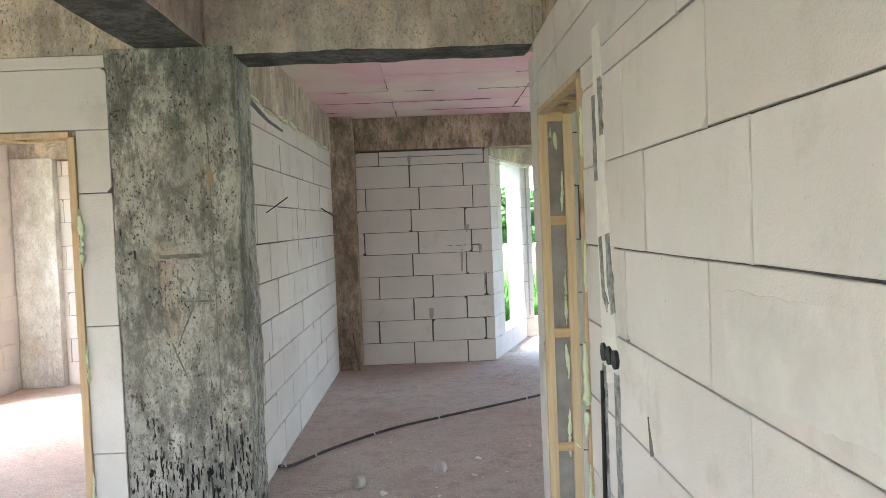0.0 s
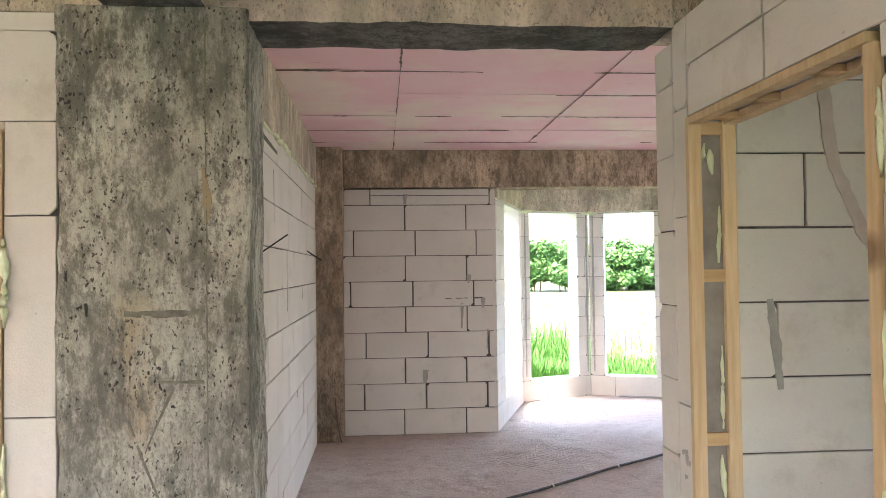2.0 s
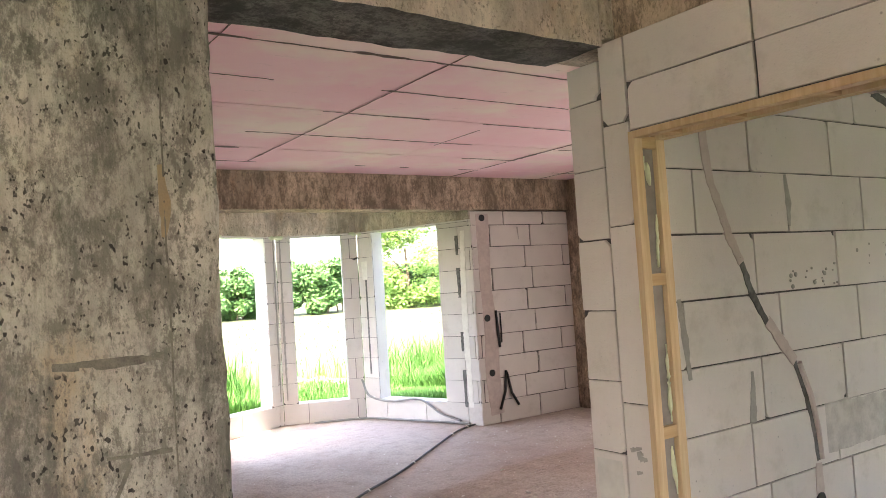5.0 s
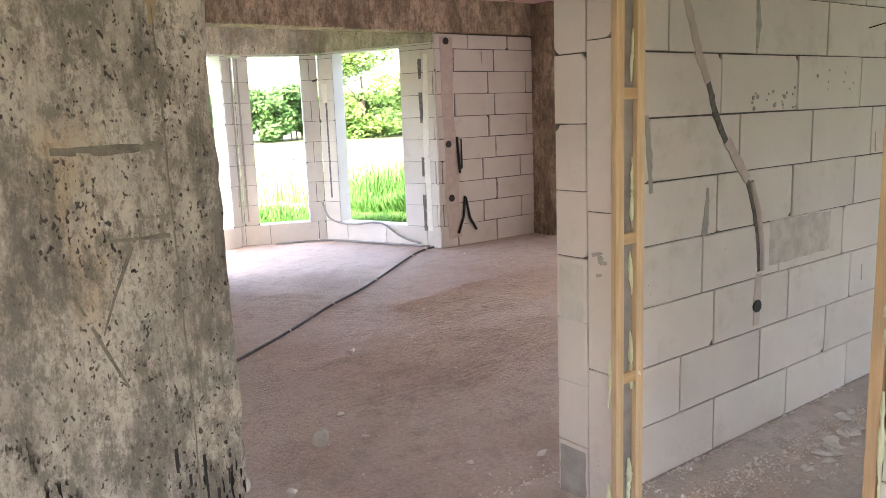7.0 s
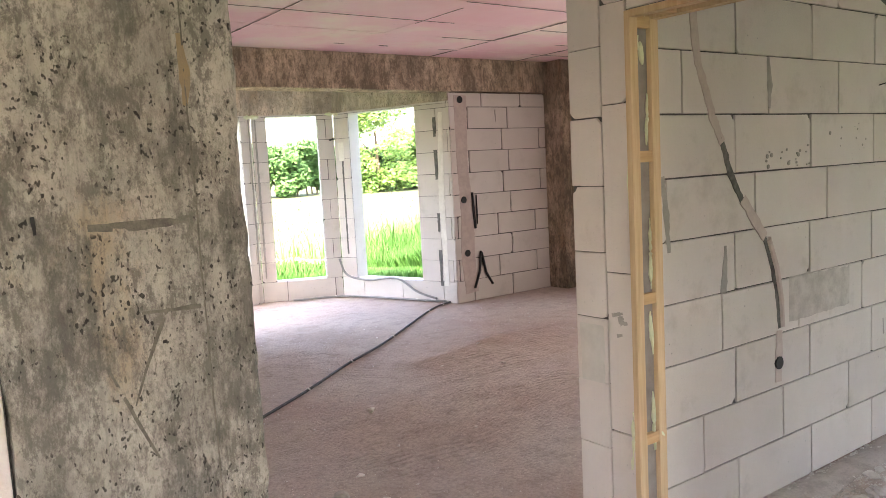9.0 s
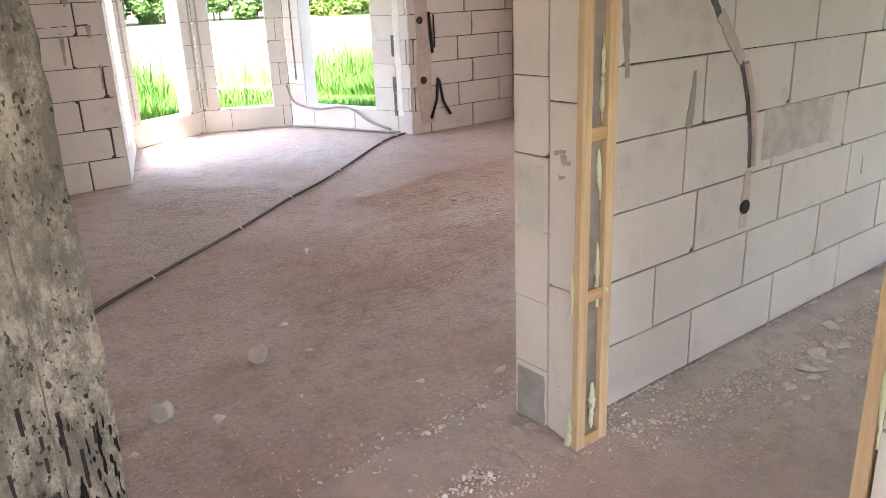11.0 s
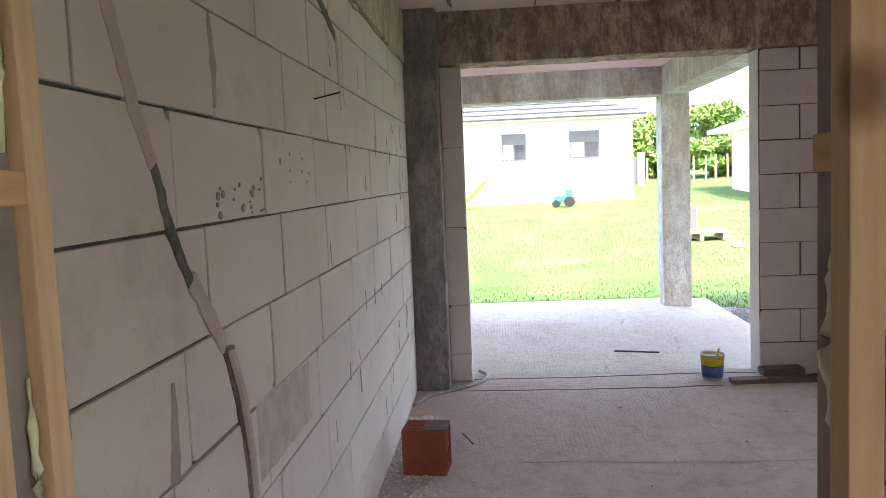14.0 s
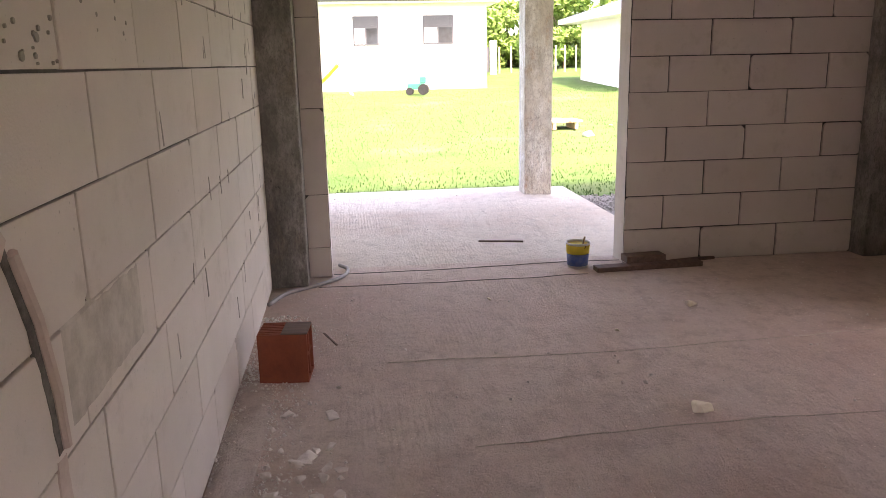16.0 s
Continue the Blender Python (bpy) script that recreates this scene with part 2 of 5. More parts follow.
RUBBLE = plain_material("aerated_concrete_rubble", (0.84, 0.80, 0.76), (0.62, 0.57, 0.53), 18, 0.95, 0.6)
WHITE_WALL = plain_material("white_render", (0.80, 0.79, 0.77), (0.74, 0.73, 0.71), 3, 0.9, 0.2)
ROOF = plain_material("slate_grey_roof", (0.075, 0.09, 0.11), (0.055, 0.065, 0.08), 5, 0.6, 0.3)
GLASS_D = plain_material("dark_window_glass", (0.03, 0.035, 0.04), (0.05, 0.06, 0.07), 2, 0.1, 0.0)
SHUTTER = plain_material("grey_shutter", (0.10, 0.105, 0.115), (0.08, 0.085, 0.095), 20, 0.5, 0.1)
SOIL = plain_material("dry_soil", (0.60, 0.54, 0.42), (0.48, 0.42, 0.31), 2.0, 0.95, 0.5, 0.02)
GRAVEL = plain_material("grey_gravel", (0.42, 0.41, 0.39), (0.25, 0.245, 0.24), 40, 0.95, 0.8, 0.02)
BARK = plain_material("bark", (0.16, 0.12, 0.085), (0.09, 0.07, 0.05), 14, 0.95, 0.5, 0.01)


def ground_material():
    k = Mat("meadow_ground", 0.95).world_co()
    g = k.mix(k.noise(0.8, 6, 0.65, lo=0.35, hi=0.65), (0.038, 0.09, 0.018), (0.066, 0.125, 0.03))
    g = k.mix(k.noise(0.35, 5, 0.6, lo=0.55, hi=0.68), g, (0.095, 0.115, 0.052))
    sep = k.node("ShaderNodeSeparateXYZ", Vector=k.co)
    field = k.span(sep.outputs[1], 15.5, 19.0)
    g = k.mix(k.times(field, k.noise(0.25, 5, 0.6, lo=0.25, hi=0.45)), g, (0.085, 0.098, 0.045))
    k.colour(g)
    return k.bump(k.noise(14, 5), 0.6, 0.03).m


def leaf_material(name, a, b):
    k = Mat(name, 0.65)
    rnd = k.t.nodes.new("ShaderNodeNewGeometry").outputs["Random Per Island"]
    k.colour(k.mix(rnd, a, b))
    k.bsdf.inputs["Subsurface Weight"].default_value = 0.0
    return k.m


GROUND = ground_material()
GRASS = leaf_material("grass_blades", (0.035, 0.12, 0.016), (0.10, 0.23, 0.05))
LAWN = leaf_material("lawn_blades", (0.034, 0.095, 0.02), (0.07, 0.14, 0.038))
LEAF = leaf_material("hedge_leaves", (0.032, 0.09, 0.02), (0.085, 0.17, 0.048))
LEAF_Y = leaf_material("sunny_leaves", (0.085, 0.18, 0.03), (0.19, 0.30, 0.075))
# Woodland green shifted to blue: distance haze is mixed into the base colour.
HAZY_HILL = plain_material("hazy_hill", (0.10, 0.165, 0.17), (0.14, 0.21, 0.21), 0.05, 0.95, 0.3, 0.5)

# ---- building helpers ----


def obj(name, bm, mats, smooth=False):
    me = bpy.data.meshes.new(name)
    bm.to_mesh(me)
    bm.free()
    for m in (mats if isinstance(mats, (list, tuple)) else [mats]):
        me.materials.append(m)
    if smooth:
        me.polygons.foreach_set("use_smooth", [True] * len(me.polygons))
    return new(name, me)


def part(name, bm, material, parent, label="", smooth=False):
    ob = obj(name, bm, material, smooth)
    ob.parent = parent
    return tagged(ob, label)


def structure(name, bm, material, label="", category=""):
    return tagged(obj(name, bm, material), label, category, "", "structure")


def empty(name, m, label, category, group="", kind=""):
    ob = new(name)
    ob.matrix_world = m
    return tagged(ob, label, category, group, kind)


def add_box(bm, x0, x1, y0, y1, z0, z1, bevel=0.0):
    r = bmesh.ops.create_cube(bm, size=1.0)
    bmesh.ops.scale(bm, vec=(x1 - x0, y1 - y0, z1 - z0), verts=r["verts"])
    bmesh.ops.translate(bm, vec=((x0 + x1) / 2, (y0 + y1) / 2, (z0 + z1) / 2), verts=r["verts"])
    if bevel:
        edges = list({e for v in r["verts"] for e in v.link_edges})
        bmesh.ops.bevel(bm, geom=edges, offset=bevel, segments=2, affect="EDGES", profile=0.6)
    return bm


def box(x0, x1, y0, y1, z0, z1, bevel=0.0):
    return add_box(bmesh.new(), x0, x1, y0, y1, z0, z1, bevel)


def rough_box(x0, x1, y0, y1, z0, z1, step=0.08, amp=0.006, bevel=0.012, seed=0):
    """A cast block of concrete: bevelled, cut into a grid and made uneven."""
    bm = bmesh.new()
    add_box(bm, x0, x1, y0, y1, z0, z1, bevel)
    for axis, (a, b) in enumerate(((x0, x1), (y0, y1), (z0, z1))):
        n = int((b - a) / step)
        normal = [0, 0, 0]
        normal[axis] = 1
        for i in range(1, n):
            p = [0, 0, 0]
            p[axis] = a + (b - a) * i / n
            bmesh.ops.bisect_plane(bm, geom=bm.verts[:] + bm.edges[:] + bm.faces[:], plane_co=p, plane_no=normal)
    for v in bm.verts:
        q = v.co * 3.1 + Vector((seed, 0, 0))
        w = v.co * 17.0 + Vector((0, seed, 0))
        v.co += Vector((noise.noise(q), noise.noise(q + Vector((9, 0, 0))), noise.noise(q + Vector((0, 9, 0))))) * amp
        v.co += Vector((noise.noise(w), noise.noise(w + Vector((9, 0, 0))), noise.noise(w + Vector((0, 9, 0))))) * amp * 0.6
    return bm


def tube(points, radius, sides=8, closed=False):
    bm = bmesh.new()
    pts = [Vector(p) for p in points]
    rings = []
    for i, p in enumerate(pts):
        d = (pts[min(i + 1, len(pts) - 1)] - pts[max(i - 1, 0)]).normalized()
        side = d.cross(Vector((0, 0, 1)))
        if side.length < 0.05:
            side = d.cross(Vector((0, 1, 0)))
        side.normalize()
        up = side.cross(d)
        r = radius[i] if isinstance(radius, (list, tuple)) else radius
        rings.append([bm.verts.new(p + (side * math.cos(a) + up * math.sin(a)) * r)
                      for a in (2 * math.pi * j / sides for j in range(sides))])
    for a, b in zip(rings, rings[1:]):
        for j in range(sides):
            bm.faces.new((a[j], a[(j + 1) % sides], b[(j + 1) % sides], b[j]))
    bm.faces.new(list(reversed(rings[0])))
    bm.faces.new(rings[-1])
    bmesh.ops.recalc_face_normals(bm, faces=bm.faces[:])
    return bm


def curve_points(ctrl, per=8):
    """A smooth line through a few control points."""
    c = [Vector(p) for p in ctrl]
    c = [c[0] * 2 - c[1]] + c + [c[-1] * 2 - c[-2]]
    out = []
    for i in range(1, len(c) - 2):
        for j in range(per):
            t = j / per
            a, b, d, e = c[i - 1], c[i], c[i + 1], c[i + 2]
            out.append(0.5 * ((2 * b) + (d - a) * t + (2 * a - 5 * b + 4 * d - e) * t * t + (3 * b - a - 3 * d + e) * t ** 3))
    out.append(c[-2])
    return out


rng = random.Random(7)
BLOCKS = {}
DEEP = 0.045


def block_mesh(w, h, variant):
    """One aerated concrete block's face side: uneven outline, eased and chipped edges."""
    key = (round(w, 3), round(h, 3), variant)
    if key in BLOCKS:
        return BLOCKS[key]
    r = random.Random(hash(key) % 9973)
    j = 0.0016
    edge = min(0.025, w * 0.2)
    xs = [0.0, edge] + sorted(r.uniform(0.2, 0.8) * w for _ in range(2 if w > 0.3 else 1)) + [w - edge, w]
    edge = min(0.025, h * 0.2)
    zs = [0.0, edge, r.uniform(0.3, 0.7) * h, h - edge, h]
    ring = [(x, 0.0) for x in xs] + [(w, z) for z in zs[1:]] + [(x, h) for x in reversed(xs[:-1])] + [(0.0, z) for z in reversed(zs[1:-1])]
    pts = []
    for x, z in ring:
        corner = x in (0.0, w) and z in (0.0, h)
        d = r.uniform(0.0, j)
        if corner and r.random() < 0.14:
            d = r.uniform(0.006, 0.016)
        dx = d if x == 0.0 else -d if x == w else 0.0
        dz = d if z == 0.0 else -d if z == h else 0.0
        pts.append((x + dx, z + dz))
    cx, cz, n = w / 2, h / 2, len(pts)
    verts = [(x, DEEP, z) for x, z in pts] + [(x, 0.0018, z) for x, z in pts]
    e = 0.0016
    verts += [(x + math.copysign(min(e, abs(cx - x)), cx - x), 0.0, z + math.copysign(min(e, abs(cz - z)), cz - z)) for x, z in pts]
    faces = []
    for a in (0, n):
        for i in range(n):
            k = (i + 1) % n
            faces.append((a + i, a + k, a + n + k, a + n + i))
    faces.append(tuple(range(2 * n, 3 * n)))
    me = bpy.data.meshes.new("block")
    me.from_pydata(verts, [], faces)
    me.materials.append(AAC)
    BLOCKS[key] = me
    return me


def wall_frame(x, y, turn):
    """A wall's own frame: x along it, front face at y = 0 towards -y, z up."""
    return pose(x, y, 0, 0, 0, turn)


def holed(length, z0, z1, thick, holes, front):
    """A wall slab with rectangular openings through it."""
    bm = bmesh.new()
    us = sorted({0.0, length, *[v for h in holes for v in h[:2] if 0 < v < length]})
    zz = sorted({z0, z1, *[v for h in holes for v in h[2:] if z0 < v < z1]})
    for a, b in zip(us, us[1:]):
        for c, d in zip(zz, zz[1:]):
            if not any(h[0] <= (a + b) / 2 <= h[1] and h[2] <= (c + d) / 2 <= h[3] for h in holes):
                add_box(bm, a, b, front, thick, c, d)
    for f in bm.faces:
        f.material_index = 0 if f.normal.y < -0.5 else 1
    return bm


def block_wall(name, m, length, courses, starts, thick, holes=(), label="", unit=0.605, gap=1.0):
    """A wall laid in courses; starts gives the place of one upright joint in each course."""
    ob = structure(name, holed(length, courses[0], courses[-1], thick, list(holes), 0.011), [MORTAR, AAC], label, "wall")
    ob.matrix_world = m
    for row, (z0, z1) in enumerate(zip(courses, courses[1:])):
        s = starts[row % len(starts)]
        joints = s if isinstance(s, list) else [s + unit * k for k in range(-int(s / unit) - 2, int((length - s) / unit) + 3)]
        cuts = [0.0] + [v for v in joints if 0.03 < v < length - 0.03] + [length]
        bands = sorted({z0, z1, *[h[i] for h in holes for i in (2, 3) if z0 + 0.02 < h[i] < z1 - 0.02]})
        for c, d in zip(bands, bands[1:]):
            shut = [(h[0], h[1]) for h in holes if h[2] <= (c + d) / 2 <= h[3]]
            for a, b in zip(cuts, cuts[1:]):
                pieces = [(a, b)]
                for h0, h1 in shut:
                    nxt = []
                    for p, q in pieces:
                        if h1 <= p or h0 >= q:
                            nxt.append((p, q))
                        else:
                            nxt += [(p, h0)] if h0 - p > 0.02 else []
                            nxt += [(h1, q)] if q - h1 > 0.02 else []
                    pieces = nxt
                for p, q in pieces:
                    g, gz = gap * rng.choice((0.004, 0.0055, 0.008)), gap * rng.choice((0.002, 0.003, 0.0045))
                    w, h = q - p - g, d - c - gz
                    b_ob = new("block", block_mesh(w, h, rng.randrange(5)))
                    b_ob.parent = ob
                    b_ob.matrix_basis = pose(p + g / 2, rng.uniform(-0.0015, 0.0015), c + gz / 2, rng.uniform(-0.12, 0.12), 0, rng.uniform(-0.1, 0.1))
    return ob

# ---- structure ----
CEIL = 2.79
LINES = [0, 0.25, 0.5, 0.75, 1.0, 1.25, 1.5, 1.75, 2.0, 2.25, 2.41]


def slab(name, x0, x1, y0, y1, z0, z1, mat, label, category):
    return structure(name, box(x0, x1, y0, y1, z0, z1), mat, label, category)


slab("floor", -4.6, 5.88, 3.62, 9.0, -0.25, 0.0, FLOOR, "dusty reddish grey raw concrete floor with raked ridges", "floor")
slab("floor_hall", -4.6, 0.64, -2.9, 3.62, -0.25, 0.0, HALL_FLOOR, "dusty pinkish grey raw concrete hallway floor", "floor")
slab("floor_garage", 0.64, 5.88, -2.9, 3.62, -0.25, 0.0, HALL_FLOOR, "smooth dusty grey raw concrete floor with faint streaks", "floor")
bay_bm = bmesh.new()
low = [bay_bm.verts.new((x, y, -0.25)) for x, y in ((0.5, 9.0), (3.95, 9.0), (3.42, 10.62), (2.22, 11.1), (1.02, 10.62))]
top = [bay_bm.verts.new((v.co.x, v.co.y, 0.0)) for v in low]
bay_bm.faces.new(top)
bay_bm.faces.new(list(reversed(low)))
for i in range(5):
    bay_bm.faces.new((low[i], low[(i + 1) % 5], top[(i + 1) % 5], top[i]))
structure("floor_bay", bay_bm, FLOOR, "pale dusty concrete floor of the window bay", "floor")


def ceiling_boards(name, x0, x1, y0, y1, z, label, first=0.0, mat=None):
    """Foam boards with open joints under a slab, all in one mesh."""
    bm = bmesh.new()
    y, row = y0, 0
    while y < y1 - 0.01:
        yb = min(y + 0.6, y1)
        x = x0 - (1.25 * ((row * 0.37 + first) % 1.0))
        while x < x1 - 0.01:
            xa, xb = max(x, x0), min(x + 1.25, x1)
            if xb - xa > 0.03:
                add_box(bm, xa + 0.0015, xb - 0.0015, y + 0.0015, yb - 0.0015, z + rng.uniform(-0.003, 0.003), z + 0.04)
            x += 1.25
        y, row = yb, row + 1
    me = structure(name, bm, mat or XPS, label, "ceiling")
    slab(name + "_slab", x0, x1, y0, y1, z + 0.012, z + 0.25, DARK_SOFFIT, "concrete slab over pink foam boards", "ceiling")
    return me


def shaded_under(bm):
    """The underside gets a darker, oil-stained formwork face that also carries painted-in shade."""
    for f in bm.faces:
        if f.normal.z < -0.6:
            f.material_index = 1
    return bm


def ceiling_leaks(name, xs, ys, z, amount, label):
    """Dark cement that leaked through the joints, in ragged runs along them."""
    bm = bmesh.new()
    lines = [(True, x, ys[0], ys[-1]) for x in xs[1:-1]] + [(False, y, xs[0], xs[-1]) for y in ys[1:-1]]
    for along_y, at, a, b in lines:
        t = a
        while t < b:
            run = rng.uniform(0.1, 0.7)
            if rng.random() < (amount if along_y else amount * 0.75):
                peak = rng.uniform(0.004, 0.012) if rng.random() < 0.75 else rng.uniform(0.014, 0.035)
                n = max(4, int(run / 0.03))
                prev = None
                for i in range(n + 1):
                    u = min(b, t + run * i / n)
                    q = Vector((u * 11, at * 7, 0))
                    w = peak * (0.35 + 0.9 * abs(noise.noise(q)) + 0.5 * abs(noise.noise(q * 4))) * min(1.0, 0.25 + 4 * min(i, n - i) / n)
                    o = 0.006 * noise.noise(q * 0.7 + Vector((0, 5, 0)))
                    dz = 0.006 + 0.006 * abs(noise.noise(q * 2))
                    pts = [(at + o - w, u), (at + o, u), (at + o + w, u)]
                    row = [bm.verts.new(((p[0], p[1]) if along_y else (p[1], p[0])) + (z - (dz if k == 1 else 0.0035),)) for k, p in enumerate(pts)]
                    if prev:
                        for k in range(2):
                            bm.faces.new((prev[k], prev[k + 1], row[k + 1], row[k]))
                    prev = row
            t += run
    structure(name, bm, LEAK, label, "ceiling")


def living_ceiling():
    bm = bmesh.new()
    xs = [-1.05, -0.29, 0.96, 2.21, 3.46, 4.71, 5.5]
    ys = [3.9, 4.5, 5.1, 5.7, 6.3, 7.03, 7.63, 8.23, 8.76]
    for a, b in zip(xs, xs[1:]):
        for c, d in zip(ys, ys[1:]):
            g = rng.choice((0.0012, 0.002, 0.003))
            add_box(bm, a + g, b - g, c + g, d - g, CEIL + rng.uniform(-0.003, 0.003), CEIL + 0.04)
    ceiling_leaks("ceiling_living_leaks", xs, ys, CEIL, 0.75, "dark ragged cement leaks along foam board joints")
    structure("ceiling_living", bm, XPS, "pink foam board ceiling with dark open joints", "ceiling")
    slab("ceiling_slab_living", -1.3, 5.7, 3.9, 9.0, CEIL + 0.012, CEIL + 0.25, DARK_SOFFIT, "concrete slab over pink foam boards", "ceiling")


living_ceiling()
ceiling_boards("ceiling_garage", 0.7, 5.75, -0.95, 3.62, CEIL, "pink foam board ceiling with mortar-stained joints", 0.4, XPS_FILMED)
ceiling_leaks("ceiling_garage_leaks", [0.7, 1.95, 3.2, 4.45, 5.75], [-0.95, -0.35, 0.25, 0.85, 1.45, 2.05, 2.65, 3.25, 3.62], CEIL, 0.7, "dark ragged cement leaks along foam board joints")
ceiling_boards("ceiling_corridor", -4.6, 0.7, -2.9, 3.62, CEIL, "pink foam board ceiling over the hallway", 0.2)
ceiling_boards("ceiling_left_room", -4.6, -1.05, 3.9, 8.6, CEIL, "pink foam board ceiling of the side room", 0.7)
ceiling_boards("ceiling_patio", 5.9, 9.15, 0.75, 3.9, CEIL - 0.05, "pink foam board ceiling of the covered terrace", 0.1)

# wall with the door at the hallway's side: face at x = 0.56, runs towards -y from y = 3.53
RW = wall_frame(0.56, 3.53, -89.36)


def at_y(*ys):
    return [3.53 - y for y in ys]


def joints_from(y, *more):
    """Upright joints towards -y from the first one, with single ones before it."""
    return at_y(*more) + [3.53 - y + 0.605 * k for k in range(10)]


rw_starts = [joints_from(y) for y in (2.36, 2.22, 2.37, 2.22, 1.925, 2.10, 1.905, 2.085)] + [joints_from(1.635, 3.05), joints_from(1.3, 3.05, 2.2)]
block_wall("wall_hall_east", RW, 6.4, LINES, rw_starts, 0.15, [(0.0, 0.928, -1, 2.085)], "white aerated concrete block wall beside a door opening")
slab("beam_hall_east", 0.60, 0.715, -2.9, 3.61, 2.41, CEIL, BEAM, "raw concrete ring beam over a block wall", "beam")

# dividing wall between living room and garage: face at y = 3.63
gw0 = 0.71
block_wall("wall_garage_north", wall_frame(gw0, 3.63, -0.2), 4.72, [0.0] + [0.246 + 0.2485 * i for i in range(9)] + [2.41],
           [v - gw0 for v in (1.357, 1.108, 1.341, 1.243, 1.342, 1.50, 1.355, 1.00, 1.368, 1.6)], 0.21, (),
           "chased aerated concrete block wall with mortar-filled channels", gap=1.35)
# its end, flush with the hallway face, and the upright filler blocks beside the door
block_wall("wall_pier_end", wall_frame(0.56, 3.81, -90), 0.16, [0.0, 0.24, 0.49, 0.74, 0.985, 1.235, 1.48, 1.73, 1.98, 2.22, 2.36], [5.0], 0.15, (),
           "narrow end of a block wall with a grey mortar patch")
block_wall("wall_pier_filler", wall_frame(0.56, 3.65, -90), 0.12, [0.0, 0.565, 1.165, 1.77, 2.12], [5.0], 0.15, (),
           "upright aerated concrete strip beside a door frame")
block_wall("wall_pier_head", wall_frame(0.56, 3.65, -90), 0.12, [2.12, 2.41], [5.0], 0.15, (), "aerated concrete filler above the door corner")
# The second material puts part of the underside's shade into its colour.
structure("beam_over_opening", shaded_under(rough_box(-0.95, 0.56, 3.62, 3.91, 2.40, CEIL + 0.02, 0.05, 0.009, 0.008, 1)), [HALL_BEAM, DARK_SOFFIT], "raw concrete beam with a dark rough underside", "beam")
structure("beam_over_dividing_wall", rough_box(0.56, 5.7, 3.60, 3.91, 2.42, CEIL + 0.02, 0.12, 0.006, 0.008, 2), PALE_BEAM, "raw concrete beam over a block wall", "beam")
structure("column_hall", rough_box(-1.40, -0.82, 3.60, 3.93, 0.0, 2.44, 0.04, 0.012, 0.016, 3), CONCRETE, "weathered grey concrete column with dark streaks and pits", "column")
structure("beam_left_hall", shaded_under(rough_box(-1.27, -0.95, -2.9, 3.62, 2.44, CEIL + 0.02, 0.12, 0.005, 0.008, 4)), [HALL_BEAM, DARK_SOFFIT], "raw concrete beam with board marks above the hallway", "beam")

# living room, left wall: face at x = -1.03
block_wall("wall_living_west", wall_frame(-1.03, 3.93, 90), 4.60, LINES, [0.3, 0.05, 0.33, 0.0, 0.28, 0.06, 0.32, 0.02, 0.3, 0.1], 0.21, (), "sunlit white block wall with cut edges and foam along its top", gap=1.8)
structure("beam_living_west", rough_box(-1.26, -1.02, 3.93, 8.6, 2.41, CEIL + 0.02, 0.12, 0.008, 0.008, 5), PALE_BEAM, "stained concrete beam above a block wall", "beam")
structure("column_living_corner", rough_box(-1.24, -0.78, 8.50, 8.98, 0.0, CEIL + 0.02, 0.09, 0.006, 0.01, 6), BEAM, "brown stained concrete corner column", "column")

# living room, far wall: face at y = 8.75
x0 = -0.79
block_wall("wall_living_north_a", wall_frame(x0, 8.75, 0), 1.51, LINES,
           [v - x0 for v in (-0.2, -0.59, -0.19, -0.57, -0.18, -0.11, -0.18, -0.08, -0.18)] + [[0.27, 1.45]], 0.24, (), "aerated concrete block wall with chipped grey patches", gap=2.0)
x0 = 3.72
block_wall("wall_living_north_b", wall_frame(x0, 8.75, 0), 1.49, LINES, [v - x0 for v in (4.58, 4.38, 4.59, 4.38, 4.59, 4.49, 4.59, 4.49, 4.59, 4.2)], 0.24, (), "block wall with cable chases and socket holes", gap=2.0)
structure("beam_living_north", rough_box(-0.85, 5.45, 8.70, 9.0, 2.42, CEIL + 0.02, 0.12, 0.007, 0.008, 7), BEAM, "brown stained concrete beam across the window bay", "beam")
structure("column_living_far_corner", rough_box(5.20, 5.50, 8.45, 8.98, 0.0, CEIL + 0.02, 0.09, 0.006, 0.01, 8), BEAM, "brown stained concrete corner column", "column")
slab_e = structure("wall_living_east", bmesh.new(), [AAC, AAC], "plain block wall closing the living room, with an added light gap", "wall")
# The gap is added out of view for the living room fill.
wall_bm = holed(4.8, 0, CEIL, 0.2, [(2.3, 4.1, 0.8, 2.2)], 0.0)
wall_bm.to_mesh(slab_e.data)
wall_bm.free()
slab_e.matrix_world = wall_frame(5.47, 8.6, -90)

# window bay
BAY = [(0.72, 8.75), (1.28, 10.40), (2.22, 10.80), (3.14, 10.40), (3.72, 8.75)]
SILL, HEAD = 0.25, 2.30


def bay_side(i, open0, open1, starts):
    (ax, ay), (bx, by) = BAY[i], BAY[i + 1]
    length, turn = math.hypot(bx - ax, by - ay), math.degrees(math.atan2(by - ay, bx - ax))
    return block_wall("wall_bay_%d" % (i + 1), wall_frame(ax, ay, turn), length, LINES[:-1] + [2.36], starts, 0.20,
                      [(open0 * length, open1 * length, SILL, HEAD)], "white sunlit block window opening of the bay", gap=0.9)


bay_side(0, 0.30, 0.93, [0.3, 0.6])
bay_side(1, 0.12, 0.82, [0.35, 0.6])
bay_side(2, 0.18, 0.80, [0.3, 0.55])
bay_side(3, 0.14, 0.72, [0.35, 0.5])
bb = bmesh.new()
